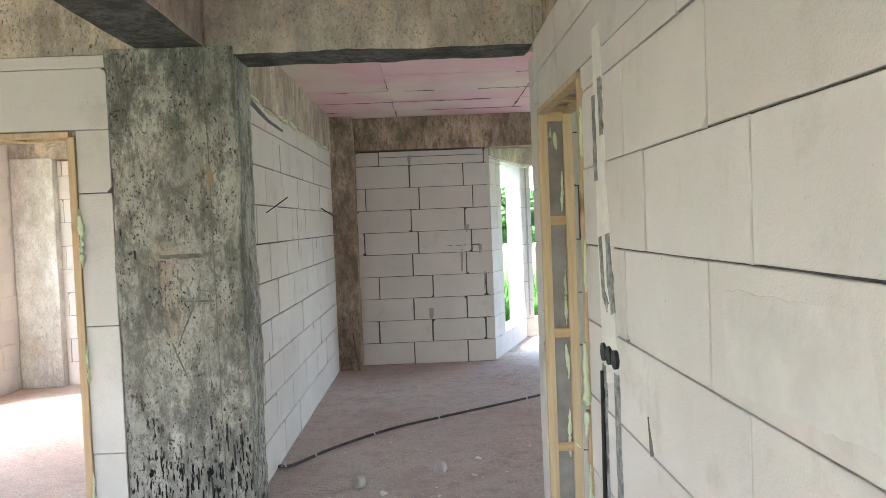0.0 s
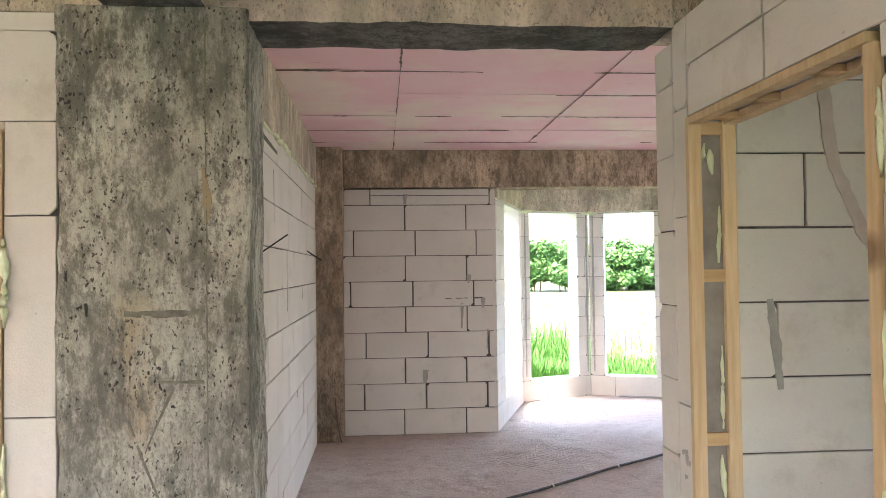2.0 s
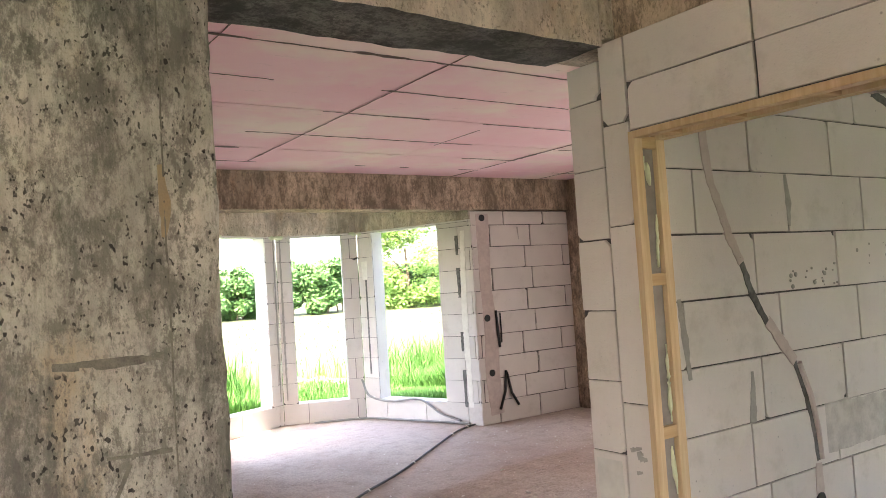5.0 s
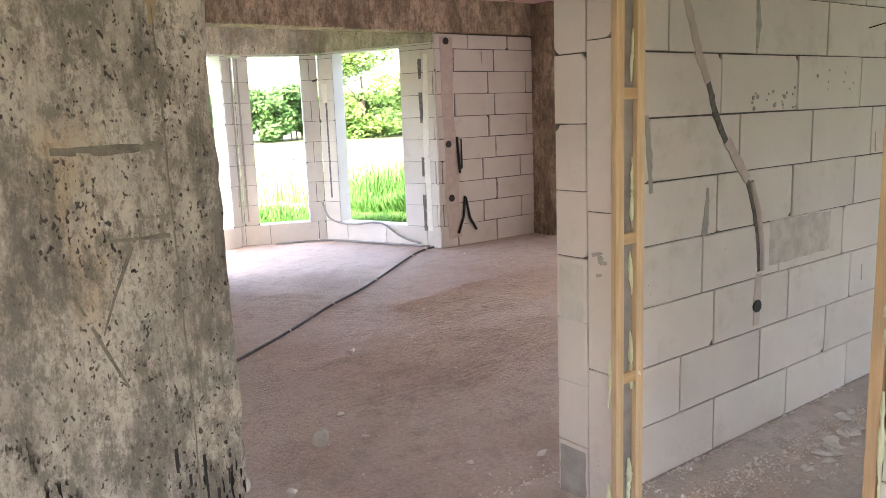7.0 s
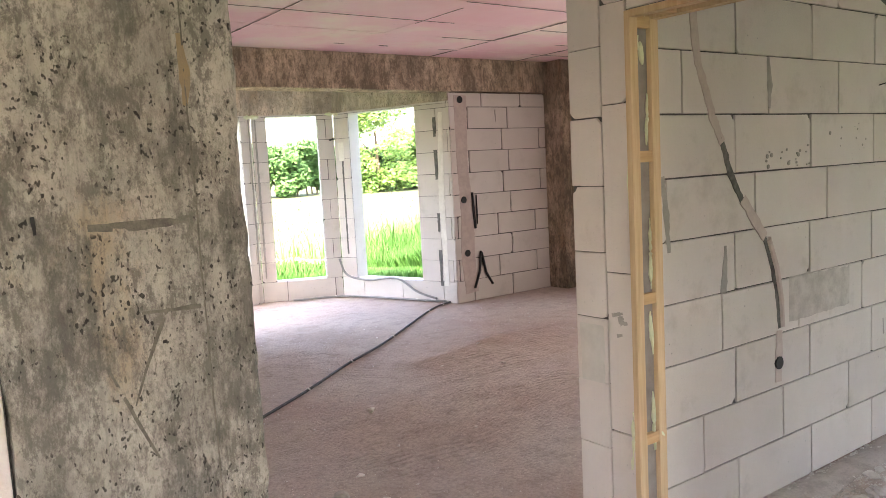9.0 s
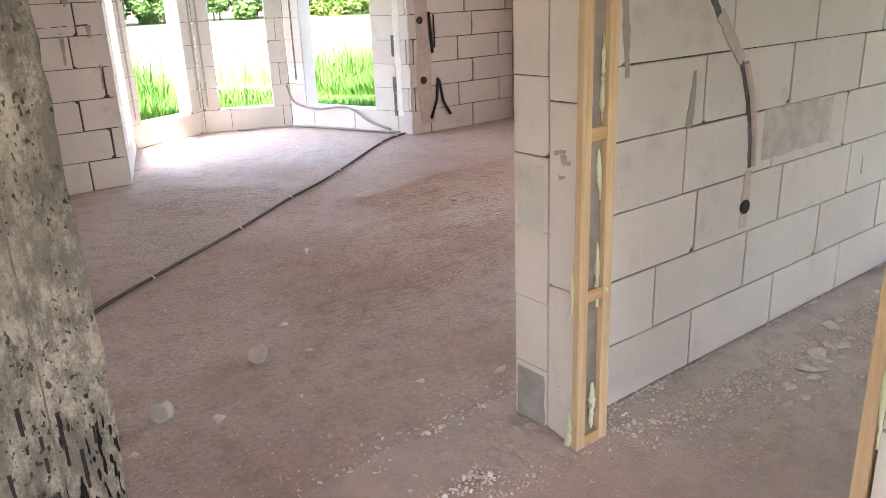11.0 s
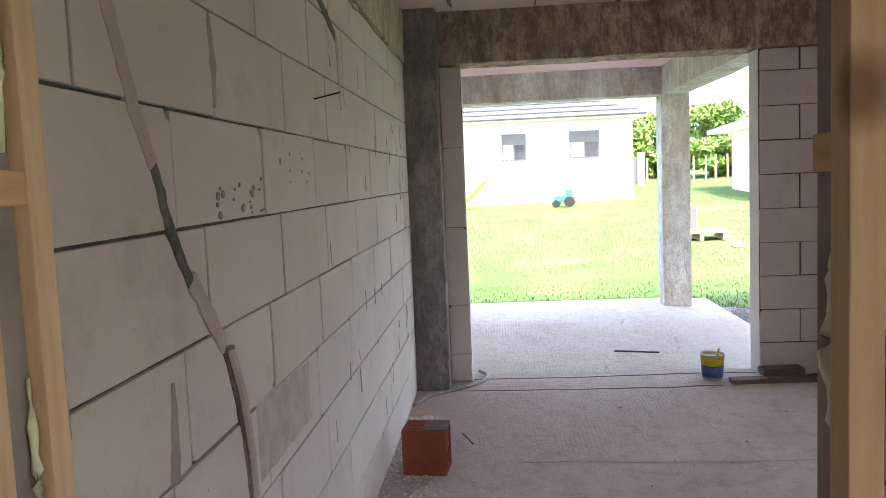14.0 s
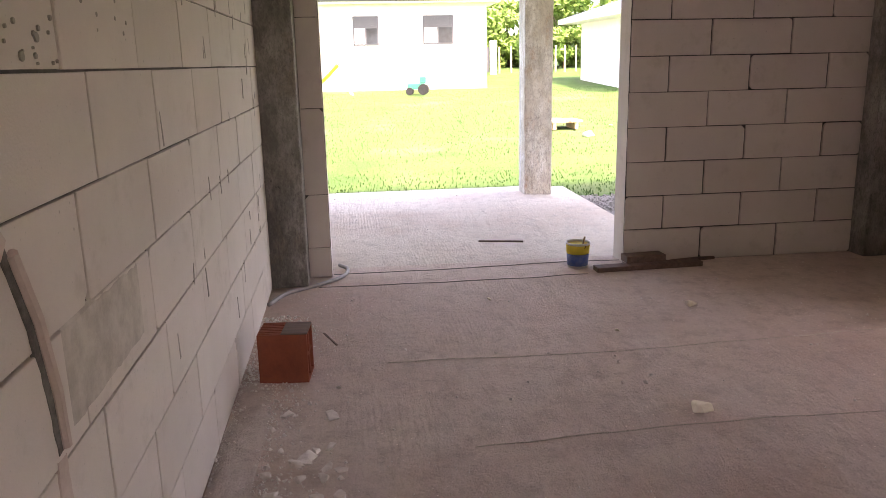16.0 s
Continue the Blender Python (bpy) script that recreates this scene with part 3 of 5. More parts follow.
for (ax, ay), (bx, by) in zip(BAY, BAY[1:]):
    length, turn = math.hypot(bx - ax, by - ay), math.degrees(math.atan2(by - ay, bx - ax))
    seg = rough_box(0, length, -0.02, 0.26, 2.32, CEIL, 0.12, 0.006, 0.006, ax)
    seg.transform(wall_frame(ax, ay, turn))
    tmp = bpy.data.meshes.new("tmp")
    seg.to_mesh(tmp)
    seg.free()
    bb.from_mesh(tmp)
    bpy.data.meshes.remove(tmp)
structure("beam_bay", bb, PALE_BEAM, "pale rough concrete ring beam of the window bay", "beam")
roof_bm = bmesh.new()
low = [roof_bm.verts.new((x, y, CEIL)) for x, y in ((0.5, 9.0), (3.95, 9.0), (3.42, 10.7), (2.22, 11.2), (1.02, 10.7))]
roof_bm.faces.new(list(reversed(low)))
up = bmesh.ops.extrude_face_region(roof_bm, geom=roof_bm.faces[:])
bmesh.ops.translate(roof_bm, vec=(0, 0, 0.2), verts=[v for v in up["geom"] if isinstance(v, bmesh.types.BMVert)])
bmesh.ops.recalc_face_normals(roof_bm, faces=roof_bm.faces[:])
structure("ceiling_bay", roof_bm, XPS, "pink foam board ceiling of the window bay", "ceiling")

# garage room
y0 = 1.05
block_wall("wall_garage_east", wall_frame(5.63, y0, -90), 1.82, LINES, [y0 - v for v in (0.455, 0.758)] * 5, 0.22, (), "neatly laid pinkish grey block wall beside a wide opening", gap=1.6)
block_wall("wall_garage_jamb", wall_frame(5.66, 3.37, -90), 0.16, [0.0, 0.22, 0.6, 1.2, 1.8, 2.40], [5.0], 0.20, (), "upright white block strip lining the wide opening")
structure("column_garage", rough_box(5.43, 5.86, 3.37, 3.64, 0.0, CEIL + 0.02, 0.09, 0.005, 0.01, 9), GREY_COLUMN, "dark grey concrete column at a block wall", "column")
structure("column_garage_corner", rough_box(5.45, 5.86, -1.05, -0.76, 0.0, CEIL + 0.02, 0.09, 0.005, 0.01, 10), GREY_COLUMN, "grey concrete corner column", "column")
structure("beam_garage_east", rough_box(5.58, 5.88, -0.8, 3.62, 2.41, CEIL + 0.02, 0.12, 0.006, 0.008, 11), BEAM, "brown stained concrete beam over the wide opening", "beam")
# Unseen side; its gap is added to admit the garage fill.
sw = structure("wall_garage_south", holed(5.0, 0, CEIL, 0.2, [(2.1, 3.0, 0.0, 2.2)], 0.0), [AAC, AAC], "plain block wall closing the garage, with an added light gap", "wall")
sw.matrix_world = wall_frame(5.5, -0.95, 180)

# hallway's south end and left side, and the room through the left door
hs = structure("wall_hall_south", holed(5.2, 0, CEIL, 0.2, [(1.0, 3.6, 0.7, 2.4)], 0.0), [AAC, AAC], "plain block wall with a window opening", "wall")
hs.matrix_world = wall_frame(0.6, -2.9, 180)
# The first gap is made up, unseen, for the hall fill.
hw = structure("wall_hall_west", holed(11.6, 0, CEIL, 0.2, [(4.0, 5.2, 0.9, 2.2), (7.8, 10.2, 0.6, 2.4)], 0.0), [AAC, AAC], "plain block wall of the hallway and side room", "wall")
hw.matrix_world = wall_frame(-4.4, -2.9, 90)

# wall with the left door: face at y = 3.61, x from -3.9 to -1.40
block_wall("wall_left_door", wall_frame(-4.4, 3.61, 0), 3.0, [0.0, 0.58, 1.175, 1.79, 2.08, 2.36, 2.42], [[2.84], [2.84], [2.84], [2.84], [1.2, 2.97], [0.5, 2.0]], 0.2, [(1.88, 2.84, -1, 2.08)],
           "block wall with a wood-lined door opening beside a concrete column")
structure("beam_left_door", rough_box(-4.4, -1.27, 3.62, 3.90, 2.42, CEIL + 0.02, 0.12, 0.006, 0.008, 12), PALE_BEAM, "rust-stained concrete beam over a door", "beam")
block_wall("wall_side_room_north", wall_frame(-3.93, 8.35, 0), 2.7, LINES, [0.3, 0.05], 0.2, (), "sunlit block wall of the side room")
block_wall("wall_side_room_west", wall_frame(-4.39, 7.3, 90), 1.0, LINES, [0.3, 0.05], 0.05, (), "sunlit block wall of the side room")
structure("column_side_room", rough_box(-4.38, -3.93, 8.25, 8.6, 0.0, 2.44, 0.09, 0.005, 0.01, 13), SMOOTH, "pale concrete column between block walls", "column")
structure("beam_side_room", rough_box(-4.4, -1.2, 8.28, 8.6, 2.42, CEIL + 0.02, 0.12, 0.006, 0.008, 14), PALE_BEAM, "rust-stained concrete beam", "beam")
sr = structure("wall_side_room_east", box(-1.26, -1.243, 3.95, 8.5, 0, 2.42), AAC, "plain block wall of the side room", "wall")

# covered terrace
slab("terrace", 5.88, 9.45, 0.85, 3.95, -0.25, -0.01, PATIO, "pale raw concrete terrace slab", "terrace")
slab("terrace_edge", 5.88, 9.45, 0.45, 0.846, -0.25, -0.03, PATIO, "lighter concrete edge strip of the terrace", "terrace")
structure("column_terrace", rough_box(8.85, 9.15, 0.75, 1.07, -0.02, 2.44, 0.07, 0.006, 0.012, 15), TERRACE, "stained concrete terrace column with rust runs", "column")
structure("beam_terrace_east", rough_box(8.85, 9.15, 0.75, 4.0, 2.42, CEIL, 0.12, 0.006, 0.008, 16), TERRACE, "pale raw concrete terrace beam", "beam")
structure("beam_terrace_south", rough_box(5.88, 8.85, 0.77, 1.06, 2.42, CEIL, 0.12, 0.006, 0.008, 17), TERRACE, "pale raw concrete terrace beam", "beam")
slab("wall_terrace_north", 5.9, 9.1, 3.95, 4.15, -0.2, CEIL, AAC, "plain block wall beside the terrace", "wall")
slab("roof", -4.8, 9.3, -3.1, 9.1, CEIL + 0.26, CEIL + 0.5, DARK_SOFFIT, "concrete roof slab of the unfinished house", "roof")

# ---- outside ----


def ground_z(x, y):
    dx, dy = max(0.0, x - 9.0, -4.0 - x), max(0.0, y - 11.0, -3.0 - y)
    d = math.hypot(dx, dy)
    rise = 0.0424 if dx > dy else 0.020
    return -0.22 + min(2.2, rise * max(0.0, d - 4.0))


def ground():
    bm = bmesh.new()
    xs = [-1500, -500, -150, -60, -30, -15] + [-8 + 2 * i for i in range(26)] + [48, 60, 80, 150, 500, 1500]
    ys = [-1500, -500, -150, -60, -30, -15] + [-8 + 2 * i for i in range(32)] + [60, 80, 150, 500, 1500]
    grid = [[bm.verts.new((x, y, ground_z(x, y))) for x in xs] for y in ys]
    for a, b in zip(grid, grid[1:]):
        for i in range(len(xs) - 1):
            bm.faces.new((a[i], a[i + 1], b[i + 1], b[i]))
    structure("ground", bm, GROUND, "green meadow with dry pale patches", "ground")


ground()

# ---- things: door linings ----


def lump(path, radius, seed, squash=1.0, sides=8):
    """A bead of hardened foam along a line, swollen here and there."""
    pts = [Vector(p) for p in path]
    n = max(3, int(sum((b - a).length for a, b in zip(pts, pts[1:])) / 0.018))
    line = []
    for i in range(n + 1):
        f = i / n * (len(pts) - 1)
        k = min(int(f), len(pts) - 2)
        line.append(pts[k].lerp(pts[k + 1], f - k))
    r = []
    for i, p in enumerate(line):
        end = min(1.0, 0.35 + 2.2 * min(i, n - i) / n)
        r.append(radius * end * (0.75 + 0.6 * noise.noise(p * 23 + Vector((seed, 0, 0))) + 0.25 * noise.noise(p * 70)))
    line = [p + Vector((noise.noise(p * 9 + Vector((seed, 3, 0))), noise.noise(p * 9 + Vector((0, seed, 0))), 0)) * radius * 0.6 for p in line]
    bm = tube(line, r, sides)
    for v in bm.verts:
        v.co += Vector((noise.noise(v.co * 60), noise.noise(v.co * 60 + Vector((5, 0, 0))), noise.noise(v.co * 60 + Vector((0, 5, 0))))) * radius * 0.3
    return bm


def door_lining(m, width, height, depth, label, foams, flare=0.0):
    """A rough pine lining: ladder-like jambs and head, wedged with foam. Local x across the opening, y through the wall."""
    top = empty("door_frame", m, label, "door frame")
    t, post = 0.024, 0.042
    for side in (0, 1):
        x0 = side * (width - t)
        for y0, twist in ((0.0, -0.010), (depth - post, flare)):
            xt = x0 + side * twist
            part("post", box(xt, max(xt, x0) + t, y0, y0 + post, 0.0, height - (t + 0.003 if twist and side else 0.0), 0.002), PINE, top)
        for z in (0.0, 0.53, 1.05, 1.56, height - 0.055):
            part("rung", box(x0 + 0.002, x0 + t - 0.002, post, depth - post, z, z + 0.04, 0.002), PINE_Y, top)
        # Adhesive coat with the shade between the posts put into its colour.
        xb = 0.0003 if side == 0 else width - 0.0043
        part("shaded_adhesive_coat", box(xb, xb + 0.004, 0.012, depth - 0.012, 0.0, height - 0.03), BACKING, top, "grey adhesive coat behind the posts, with shade painted in")
    for y0 in (-0.001, depth - post + 0.001):
        part("head_rail", box(t, width - t, y0, y0 + post, height - t, height, 0.002), PINE, top)
    for x in (0.09, 0.33, 0.62):
        part("rung", box(x, x + 0.045, post, depth - post, height - t + 0.002, height - 0.002, 0.002), PINE_Y, top)
    for i, (path, r) in enumerate(foams):
        part("foam_bead", lump(path, r * 0.8, i * 3.7), FOAM, top, "pale green hardened mounting foam", True)
    return top


W = 0.922
foams = [([(0.010, 0.075, 1.98), (0.012, 0.08, 1.90)], 0.016), ([(0.012, 0.055, 2.0), (0.012, 0.055, 1.94)], 0.012),
         ([(0.008, 0.10, 1.80), (0.010, 0.10, 1.62)], 0.010), ([(0.008, 0.10, 1.36), (0.012, 0.10, 1.10)], 0.013),
         ([(0.008, 0.098, 1.02), (0.010, 0.10, 0.86)], 0.013), ([(0.008, 0.10, 0.72), (0.016, 0.098, 0.50)], 0.015),
         ([(0.006, 0.09, 0.22), (0.012, 0.09, 0.05)], 0.020), ([(-0.012, 0.006, 0.14), (-0.008, -0.006, 0.0)], 0.024),
         ([(-0.006, 0.006, 0.66), (-0.010, 0.0, 0.44)], 0.012), ([(-0.004, 0.006, 1.55), (-0.004, 0.006, 1.40)], 0.006),
         ([(0.02, 0.12, 0.57), (0.018, 0.155, 0.53)], 0.012),
         ([(W + 0.006, 0.006, 1.96), (W + 0.008, 0.004, 1.78)], 0.012), ([(W + 0.006, 0.006, 1.52), (W + 0.006, 0.004, 1.34)], 0.009),
         ([(W + 0.012, -0.006, 1.17), (W + 0.014, -0.010, 0.86)], 0.017), ([(W + 0.006, 0.0, 0.76), (W + 0.008, 0.0, 0.45)], 0.013),
         ([(W + 0.008, 0.0, 0.3), (W + 0.008, 0.0, 0.05)], 0.014), ([(W - 0.012, 0.08, 1.50), (W - 0.010, 0.08, 1.22)], 0.020),
         ([(W - 0.012, 0.08, 1.0), (W - 0.010, 0.075, 0.72)], 0.016)]
door_lining(wall_frame(0.552, 3.53, -89.36), W, 2.08, 0.155, "rough pine door lining wedged with pale green foam", foams, 0.038)
W2 = 0.96
foams = [([(W2 + 0.006, 0.0, 1.72), (W2 + 0.010, -0.006, 1.45)], 0.022), ([(W2 + 0.006, 0.0, 1.10), (W2 + 0.006, 0.0, 0.9)], 0.012),
         ([(W2 + 0.004, 0.0, 0.5), (W2 + 0.006, 0.0, 0.3)], 0.012)]
door_lining(wall_frame(-2.52, 3.60, 0), W2, 2.075, 0.2, "rough pine door lining in a bright doorway", foams)

# ---- things: on the walls ----


def strip(points, widths, lift, seed, thick=0.006):
    """A ragged band on a wall's face; points in the wall's own x and z."""
    bm = bmesh.new()
    pts = [Vector((x, 0, z)) for x, z in points]
    n = max(4, int(sum((b - a).length for a, b in zip(pts, pts[1:])) / 0.022))
    rows = []
    for i in range(n + 1):
        f = i / n * (len(pts) - 1)
        k = min(int(f), len(pts) - 2)
        p = pts[k].lerp(pts[k + 1], f - k)
        w = widths[k] + (widths[k + 1] - widths[k]) * (f - k)
        d = (pts[k + 1] - pts[k]).normalized()
        s = Vector((d.z, 0, -d.x))
        q = p * 31 + Vector((seed, 0, 0))
        rag = min(1.0, 0.035 / w)
        a = w * 0.5 * (1 + rag * (0.45 * noise.noise(q) + 0.25 * noise.noise(q * 3)))
        b = w * 0.5 * (1 + rag * (0.45 * noise.noise(q + Vector((7, 0, 0))) + 0.25 * noise.noise(q * 3 + Vector((7, 0, 0)))))
        mid = lift * (0.7 + 0.4 * noise.noise(q * 2))
        rows.append([bm.verts.new(v) for v in (p - s * a + Vector((0, thick, 0)), p - s * a * 0.9 + Vector((0, -lift * 0.6, 0)), p + Vector((0, -mid, 0)),
                                               p + s * b * 0.9 + Vector((0, -lift * 0.6, 0)), p + s * b + Vector((0, thick, 0)))])
    for r0, r1 in zip(rows, rows[1:]):
        for j in range(4):
            bm.faces.new((r0[j], r0[j + 1], r1[j + 1], r1[j]))
    bmesh.ops.recalc_face_normals(bm, faces=bm.faces[:])
    return bm


def disc(x, z, r, seed=0, lift=0.003, n=12):
    bm = bmesh.new()
    ring = [bm.verts.new((x + r * (1 + 0.12 * noise.noise(Vector((seed, i * 1.3, 0)))) * math.cos(2 * math.pi * i / n), -lift,
                          z + r * (1 + 0.12 * noise.noise(Vector((seed, i * 1.3, 4)))) * math.sin(2 * math.pi * i / n))) for i in range(n)]
    back = [bm.verts.new((v.co.x, 0.006, v.co.z)) for v in ring]
    bm.faces.new(ring)
    for i in range(n):
        bm.faces.new((ring[i], ring[(i + 1) % n], back[(i + 1) % n], back[i]))
    bmesh.ops.recalc_face_normals(bm, faces=bm.faces[:])
    return bm


def on_wall(wall, name, bm, mat, label=""):
    return part(name, bm, mat, bpy.data.objects[wall], label)


def ry(y):
    return 3.53 - y


# hallway wall: chases, plaster and three socket holes
R = "wall_hall_east"
on_wall(R, "plaster_patch", strip([(ry(2.36), 2.16), (ry(2.35), 1.72), (ry(2.33), 1.50), (ry(2.31), 1.20), (ry(2.29), 1.10)], [0.10, 0.13, 0.19, 0.19, 0.14], 0.004, 1), PLASTER, "smeared white plaster")
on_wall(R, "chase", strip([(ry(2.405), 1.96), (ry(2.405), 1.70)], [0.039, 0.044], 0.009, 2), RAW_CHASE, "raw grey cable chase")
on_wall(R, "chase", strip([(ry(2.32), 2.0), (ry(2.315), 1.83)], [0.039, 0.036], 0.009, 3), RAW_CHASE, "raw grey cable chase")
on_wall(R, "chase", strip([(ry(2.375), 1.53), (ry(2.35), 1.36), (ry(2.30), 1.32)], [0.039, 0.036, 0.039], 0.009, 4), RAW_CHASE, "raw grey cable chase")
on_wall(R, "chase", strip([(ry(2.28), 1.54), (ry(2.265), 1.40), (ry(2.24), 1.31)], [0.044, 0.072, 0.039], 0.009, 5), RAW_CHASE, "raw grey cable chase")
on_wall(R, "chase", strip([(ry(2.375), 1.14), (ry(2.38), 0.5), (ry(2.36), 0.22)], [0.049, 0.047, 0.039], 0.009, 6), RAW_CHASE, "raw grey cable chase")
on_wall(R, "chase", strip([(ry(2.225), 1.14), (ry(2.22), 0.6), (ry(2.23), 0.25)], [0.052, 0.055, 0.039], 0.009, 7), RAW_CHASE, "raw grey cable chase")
on_wall(R, "plaster_patch", strip([(ry(2.42), 0.16), (ry(2.30), 0.14), (ry(2.18), 0.12)], [0.12, 0.18, 0.12], 0.006, 8), PLASTER, "smeared white plaster")
# Raised discs; the dark inside each hole is given by flat black.
for k, y in enumerate((2.365, 2.295, 2.225)):
    on_wall(R, "socket_hole", disc(ry(y), 1.18, 0.028, k, 0.011), BLACK, "black round socket hole")
on_wall(R, "cable", tube([(ry(2.375), -0.010, 1.12), (ry(2.38), -0.014, 0.6), (ry(2.36), -0.012, 0.2)], 0.007, 6), BLACK, "black cable in a chase")
on_wall(R, "socket_box", disc(ry(2.31), 0.13, 0.033, 5, 0.014), BLACK, "black socket box in plaster")
on_wall(R, "repair", strip([(ry(1.42), 1.36), (ry(0.9), 1.38)], [0.20, 0.19], 0.0015, 9), SKIM, "thin skim of pale mortar")
on_wall(R, "chip", strip([(ry(1.93), 1.09), (ry(1.90), 1.0)], [0.008, 0.035], 0.002, 10), RECESS_SHADE, "chipped block edge")

# garage wall: the slanting channel, the hole, smears and the dark patch block
G = "wall_garage_north"


def gx(x):
    return x - 0.71


on_wall(G, "chase_fill", strip([(gx(1.06), 2.30), (gx(1.10), 1.95), (gx(1.20), 1.72), (gx(1.26), 1.62)], [0.05, 0.05, 0.05, 0.04], 0.005, 11), PINK_PLASTER, "pinkish mortar in a filled chase")
# No groove is cut: dark colour on the strip shows its depth.
on_wall(G, "chase", strip([(gx(1.25), 1.64), (gx(1.31), 1.50), (gx(1.40), 1.37)], [0.030, 0.042, 0.03], 0.005, 12), RECESS_SHADE, "open slanting cable chase with its depth painted dark")
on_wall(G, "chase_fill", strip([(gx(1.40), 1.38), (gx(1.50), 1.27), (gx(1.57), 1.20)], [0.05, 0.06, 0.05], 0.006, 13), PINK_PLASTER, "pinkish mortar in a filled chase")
on_wall(G, "chase", strip([(gx(1.565), 1.20), (gx(1.63), 1.05), (gx(1.665), 0.90), (gx(1.68), 0.77)], [0.026, 0.028, 0.028, 0.026], 0.005, 14), RECESS_SHADE, "open cable chase painted dark, with a grey pipe")
on_wall(G, "pipe", tube([(gx(1.59), -0.004, 1.19), (gx(1.652), -0.006, 1.05), (gx(1.688), -0.006, 0.90), (gx(1.70), -0.003, 0.775)], 0.013, 8), PINK_PLASTER, "dusty pale pipe laid in the chase")
on_wall(G, "chase_fill", strip([(gx(1.68), 0.76), (gx(1.675), 0.66), (gx(1.67), 0.52)], [0.05, 0.06, 0.05], 0.005, 15), PINK_PLASTER, "pinkish mortar round a socket hole")
on_wall(G, "socket_hole", disc(gx(1.67), 0.61, 0.030, 3, 0.009), BLACK, "black round socket hole")
on_wall(G, "grey_patch", strip([(gx(1.76), 0.885), (gx(2.32), 0.885)], [0.225, 0.215], 0.0025, 16), PATCH, "rough grey mortar face on a block")
on_wall(G, "smear", strip([(gx(0.87), 1.50), (gx(0.885), 1.36), (gx(0.90), 1.20)], [0.02, 0.045, 0.02], 0.003, 17), GREY_PLASTER, "grey mortar smear")
on_wall(G, "smear", strip([(gx(1.275), 1.19), (gx(1.27), 1.10), (gx(1.255), 0.99)], [0.02, 0.035, 0.05], 0.003, 18), GREY_PLASTER, "grey mortar smear")
on_wall(G, "smear", strip([(gx(1.605), 1.98), (gx(1.615), 1.86), (gx(1.61), 1.76)], [0.025, 0.045, 0.02], 0.003, 19), GREY_PLASTER, "grey mortar smear")
on_wall(G, "chase", strip([(gx(2.38), 2.40), (gx(2.62), 2.33), (gx(2.9), 2.24), (gx(3.06), 2.18)], [0.04, 0.045, 0.05, 0.04], 0.005, 20), RECESS_SHADE, "open slanting cable chase with its depth painted dark")
on_wall(G, "chase_fill", strip([(gx(3.08), 2.19), (gx(3.10), 2.05), (gx(3.10), 1.88)], [0.06, 0.05, 0.03], 0.005, 21), PINK_PLASTER, "pinkish mortar in a filled chase")
for k in range(30):
    a, up = (rng.uniform(1.56, 1.95), 1.50) if k < 20 else (rng.uniform(2.12, 2.5), 1.58)
    r = rng.choice((0.003, 0.004, 0.006, 0.010))
    on_wall(G, "pit", disc(gx(a), up + 0.14 * rng.random() * (0.5 + (a - 1.56) % 0.5), r, k, 0.0022, 8), GREY_PLASTER, "")
for k in range(40):
    on_wall(G, "chip", strip([(gx(z0 := rng.uniform(2.6, 5.3)), h0 := rng.uniform(0.4, 2.3)), (gx(z0 + rng.uniform(-0.02, 0.02)), h0 - rng.uniform(0.04, 0.12))], [0.008, 0.016], 0.003, 30 + k), GREY_PLASTER, "")
on_wall(G, "nail", tube([(gx(2.62), 0.0, 1.88), (gx(2.62), -0.10, 1.90)], 0.003, 5), BLACK, "bent dark nail")

# hallway column: marks of the formwork, laid close on its uneven face
COLUMN = bpy.data.objects["column_hall"]
FACE = BVHTree.FromPolygons([v.co[:] for v in COLUMN.data.vertices], [p.vertices[:] for p in COLUMN.data.polygons])
DARK_MARK = plain_material("dark_concrete_mark", (0.12, 0.112, 0.095), (0.21, 0.195, 0.165), 30, 0.9, 0.6, 0.006)
OCHRE = plain_material("ochre_rust_mark", (0.33, 0.25, 0.15), (0.27, 0.225, 0.16), 24, 0.9, 0.5, 0.004)


def on_column(name, points, widths, seed, mat, label):
    bm = strip(points, widths, 0.0012, seed, 0.002)
    for v in bm.verts:
        hit = FACE.ray_cast(Vector((v.co.x - 1.40, 3.2, v.co.z)), Vector((0, 1, 0)))[0]
        v.co = Vector((v.co.x - 1.40, (hit.y if hit else 3.6) + v.co.y, v.co.z))
    part(name, bm, mat, COLUMN, label)


on_column("board_mark", [(0.20, 1.485), (0.30, 1.482), (0.43, 1.488)], [0.016, 0.026, 0.018], 201, DARK_MARK, "dark board mark across the concrete")
on_column("board_mark", [(0.30, 1.275), (0.44, 1.272)], [0.008, 0.012], 202, DARK_MARK, "thin raised board line")
on_column("scratch", [(0.216, 1.15), (0.27, 1.01), (0.32, 0.89)], [0.006, 0.009, 0.005], 203, DARK_MARK, "dark slanting scratch")
on_column("scratch", [(0.36, 1.28), (0.30, 1.15), (0.265, 1.06)], [0.010, 0.008, 0.004], 204, DARK_MARK, "dark slanting scratch")
on_column("form_seam", [(0.447, 2.38), (0.449, 1.6), (0.452, 0.9), (0.455, 0.1)], [0.004, 0.005, 0.004, 0.005], 205, DARK_MARK, "thin upright seam of the formwork")
on_column("rust_mark", [(0.44, 1.93), (0.452, 1.83), (0.445, 1.76)], [0.012, 0.032, 0.012], 206, OCHRE, "ochre rust stain")
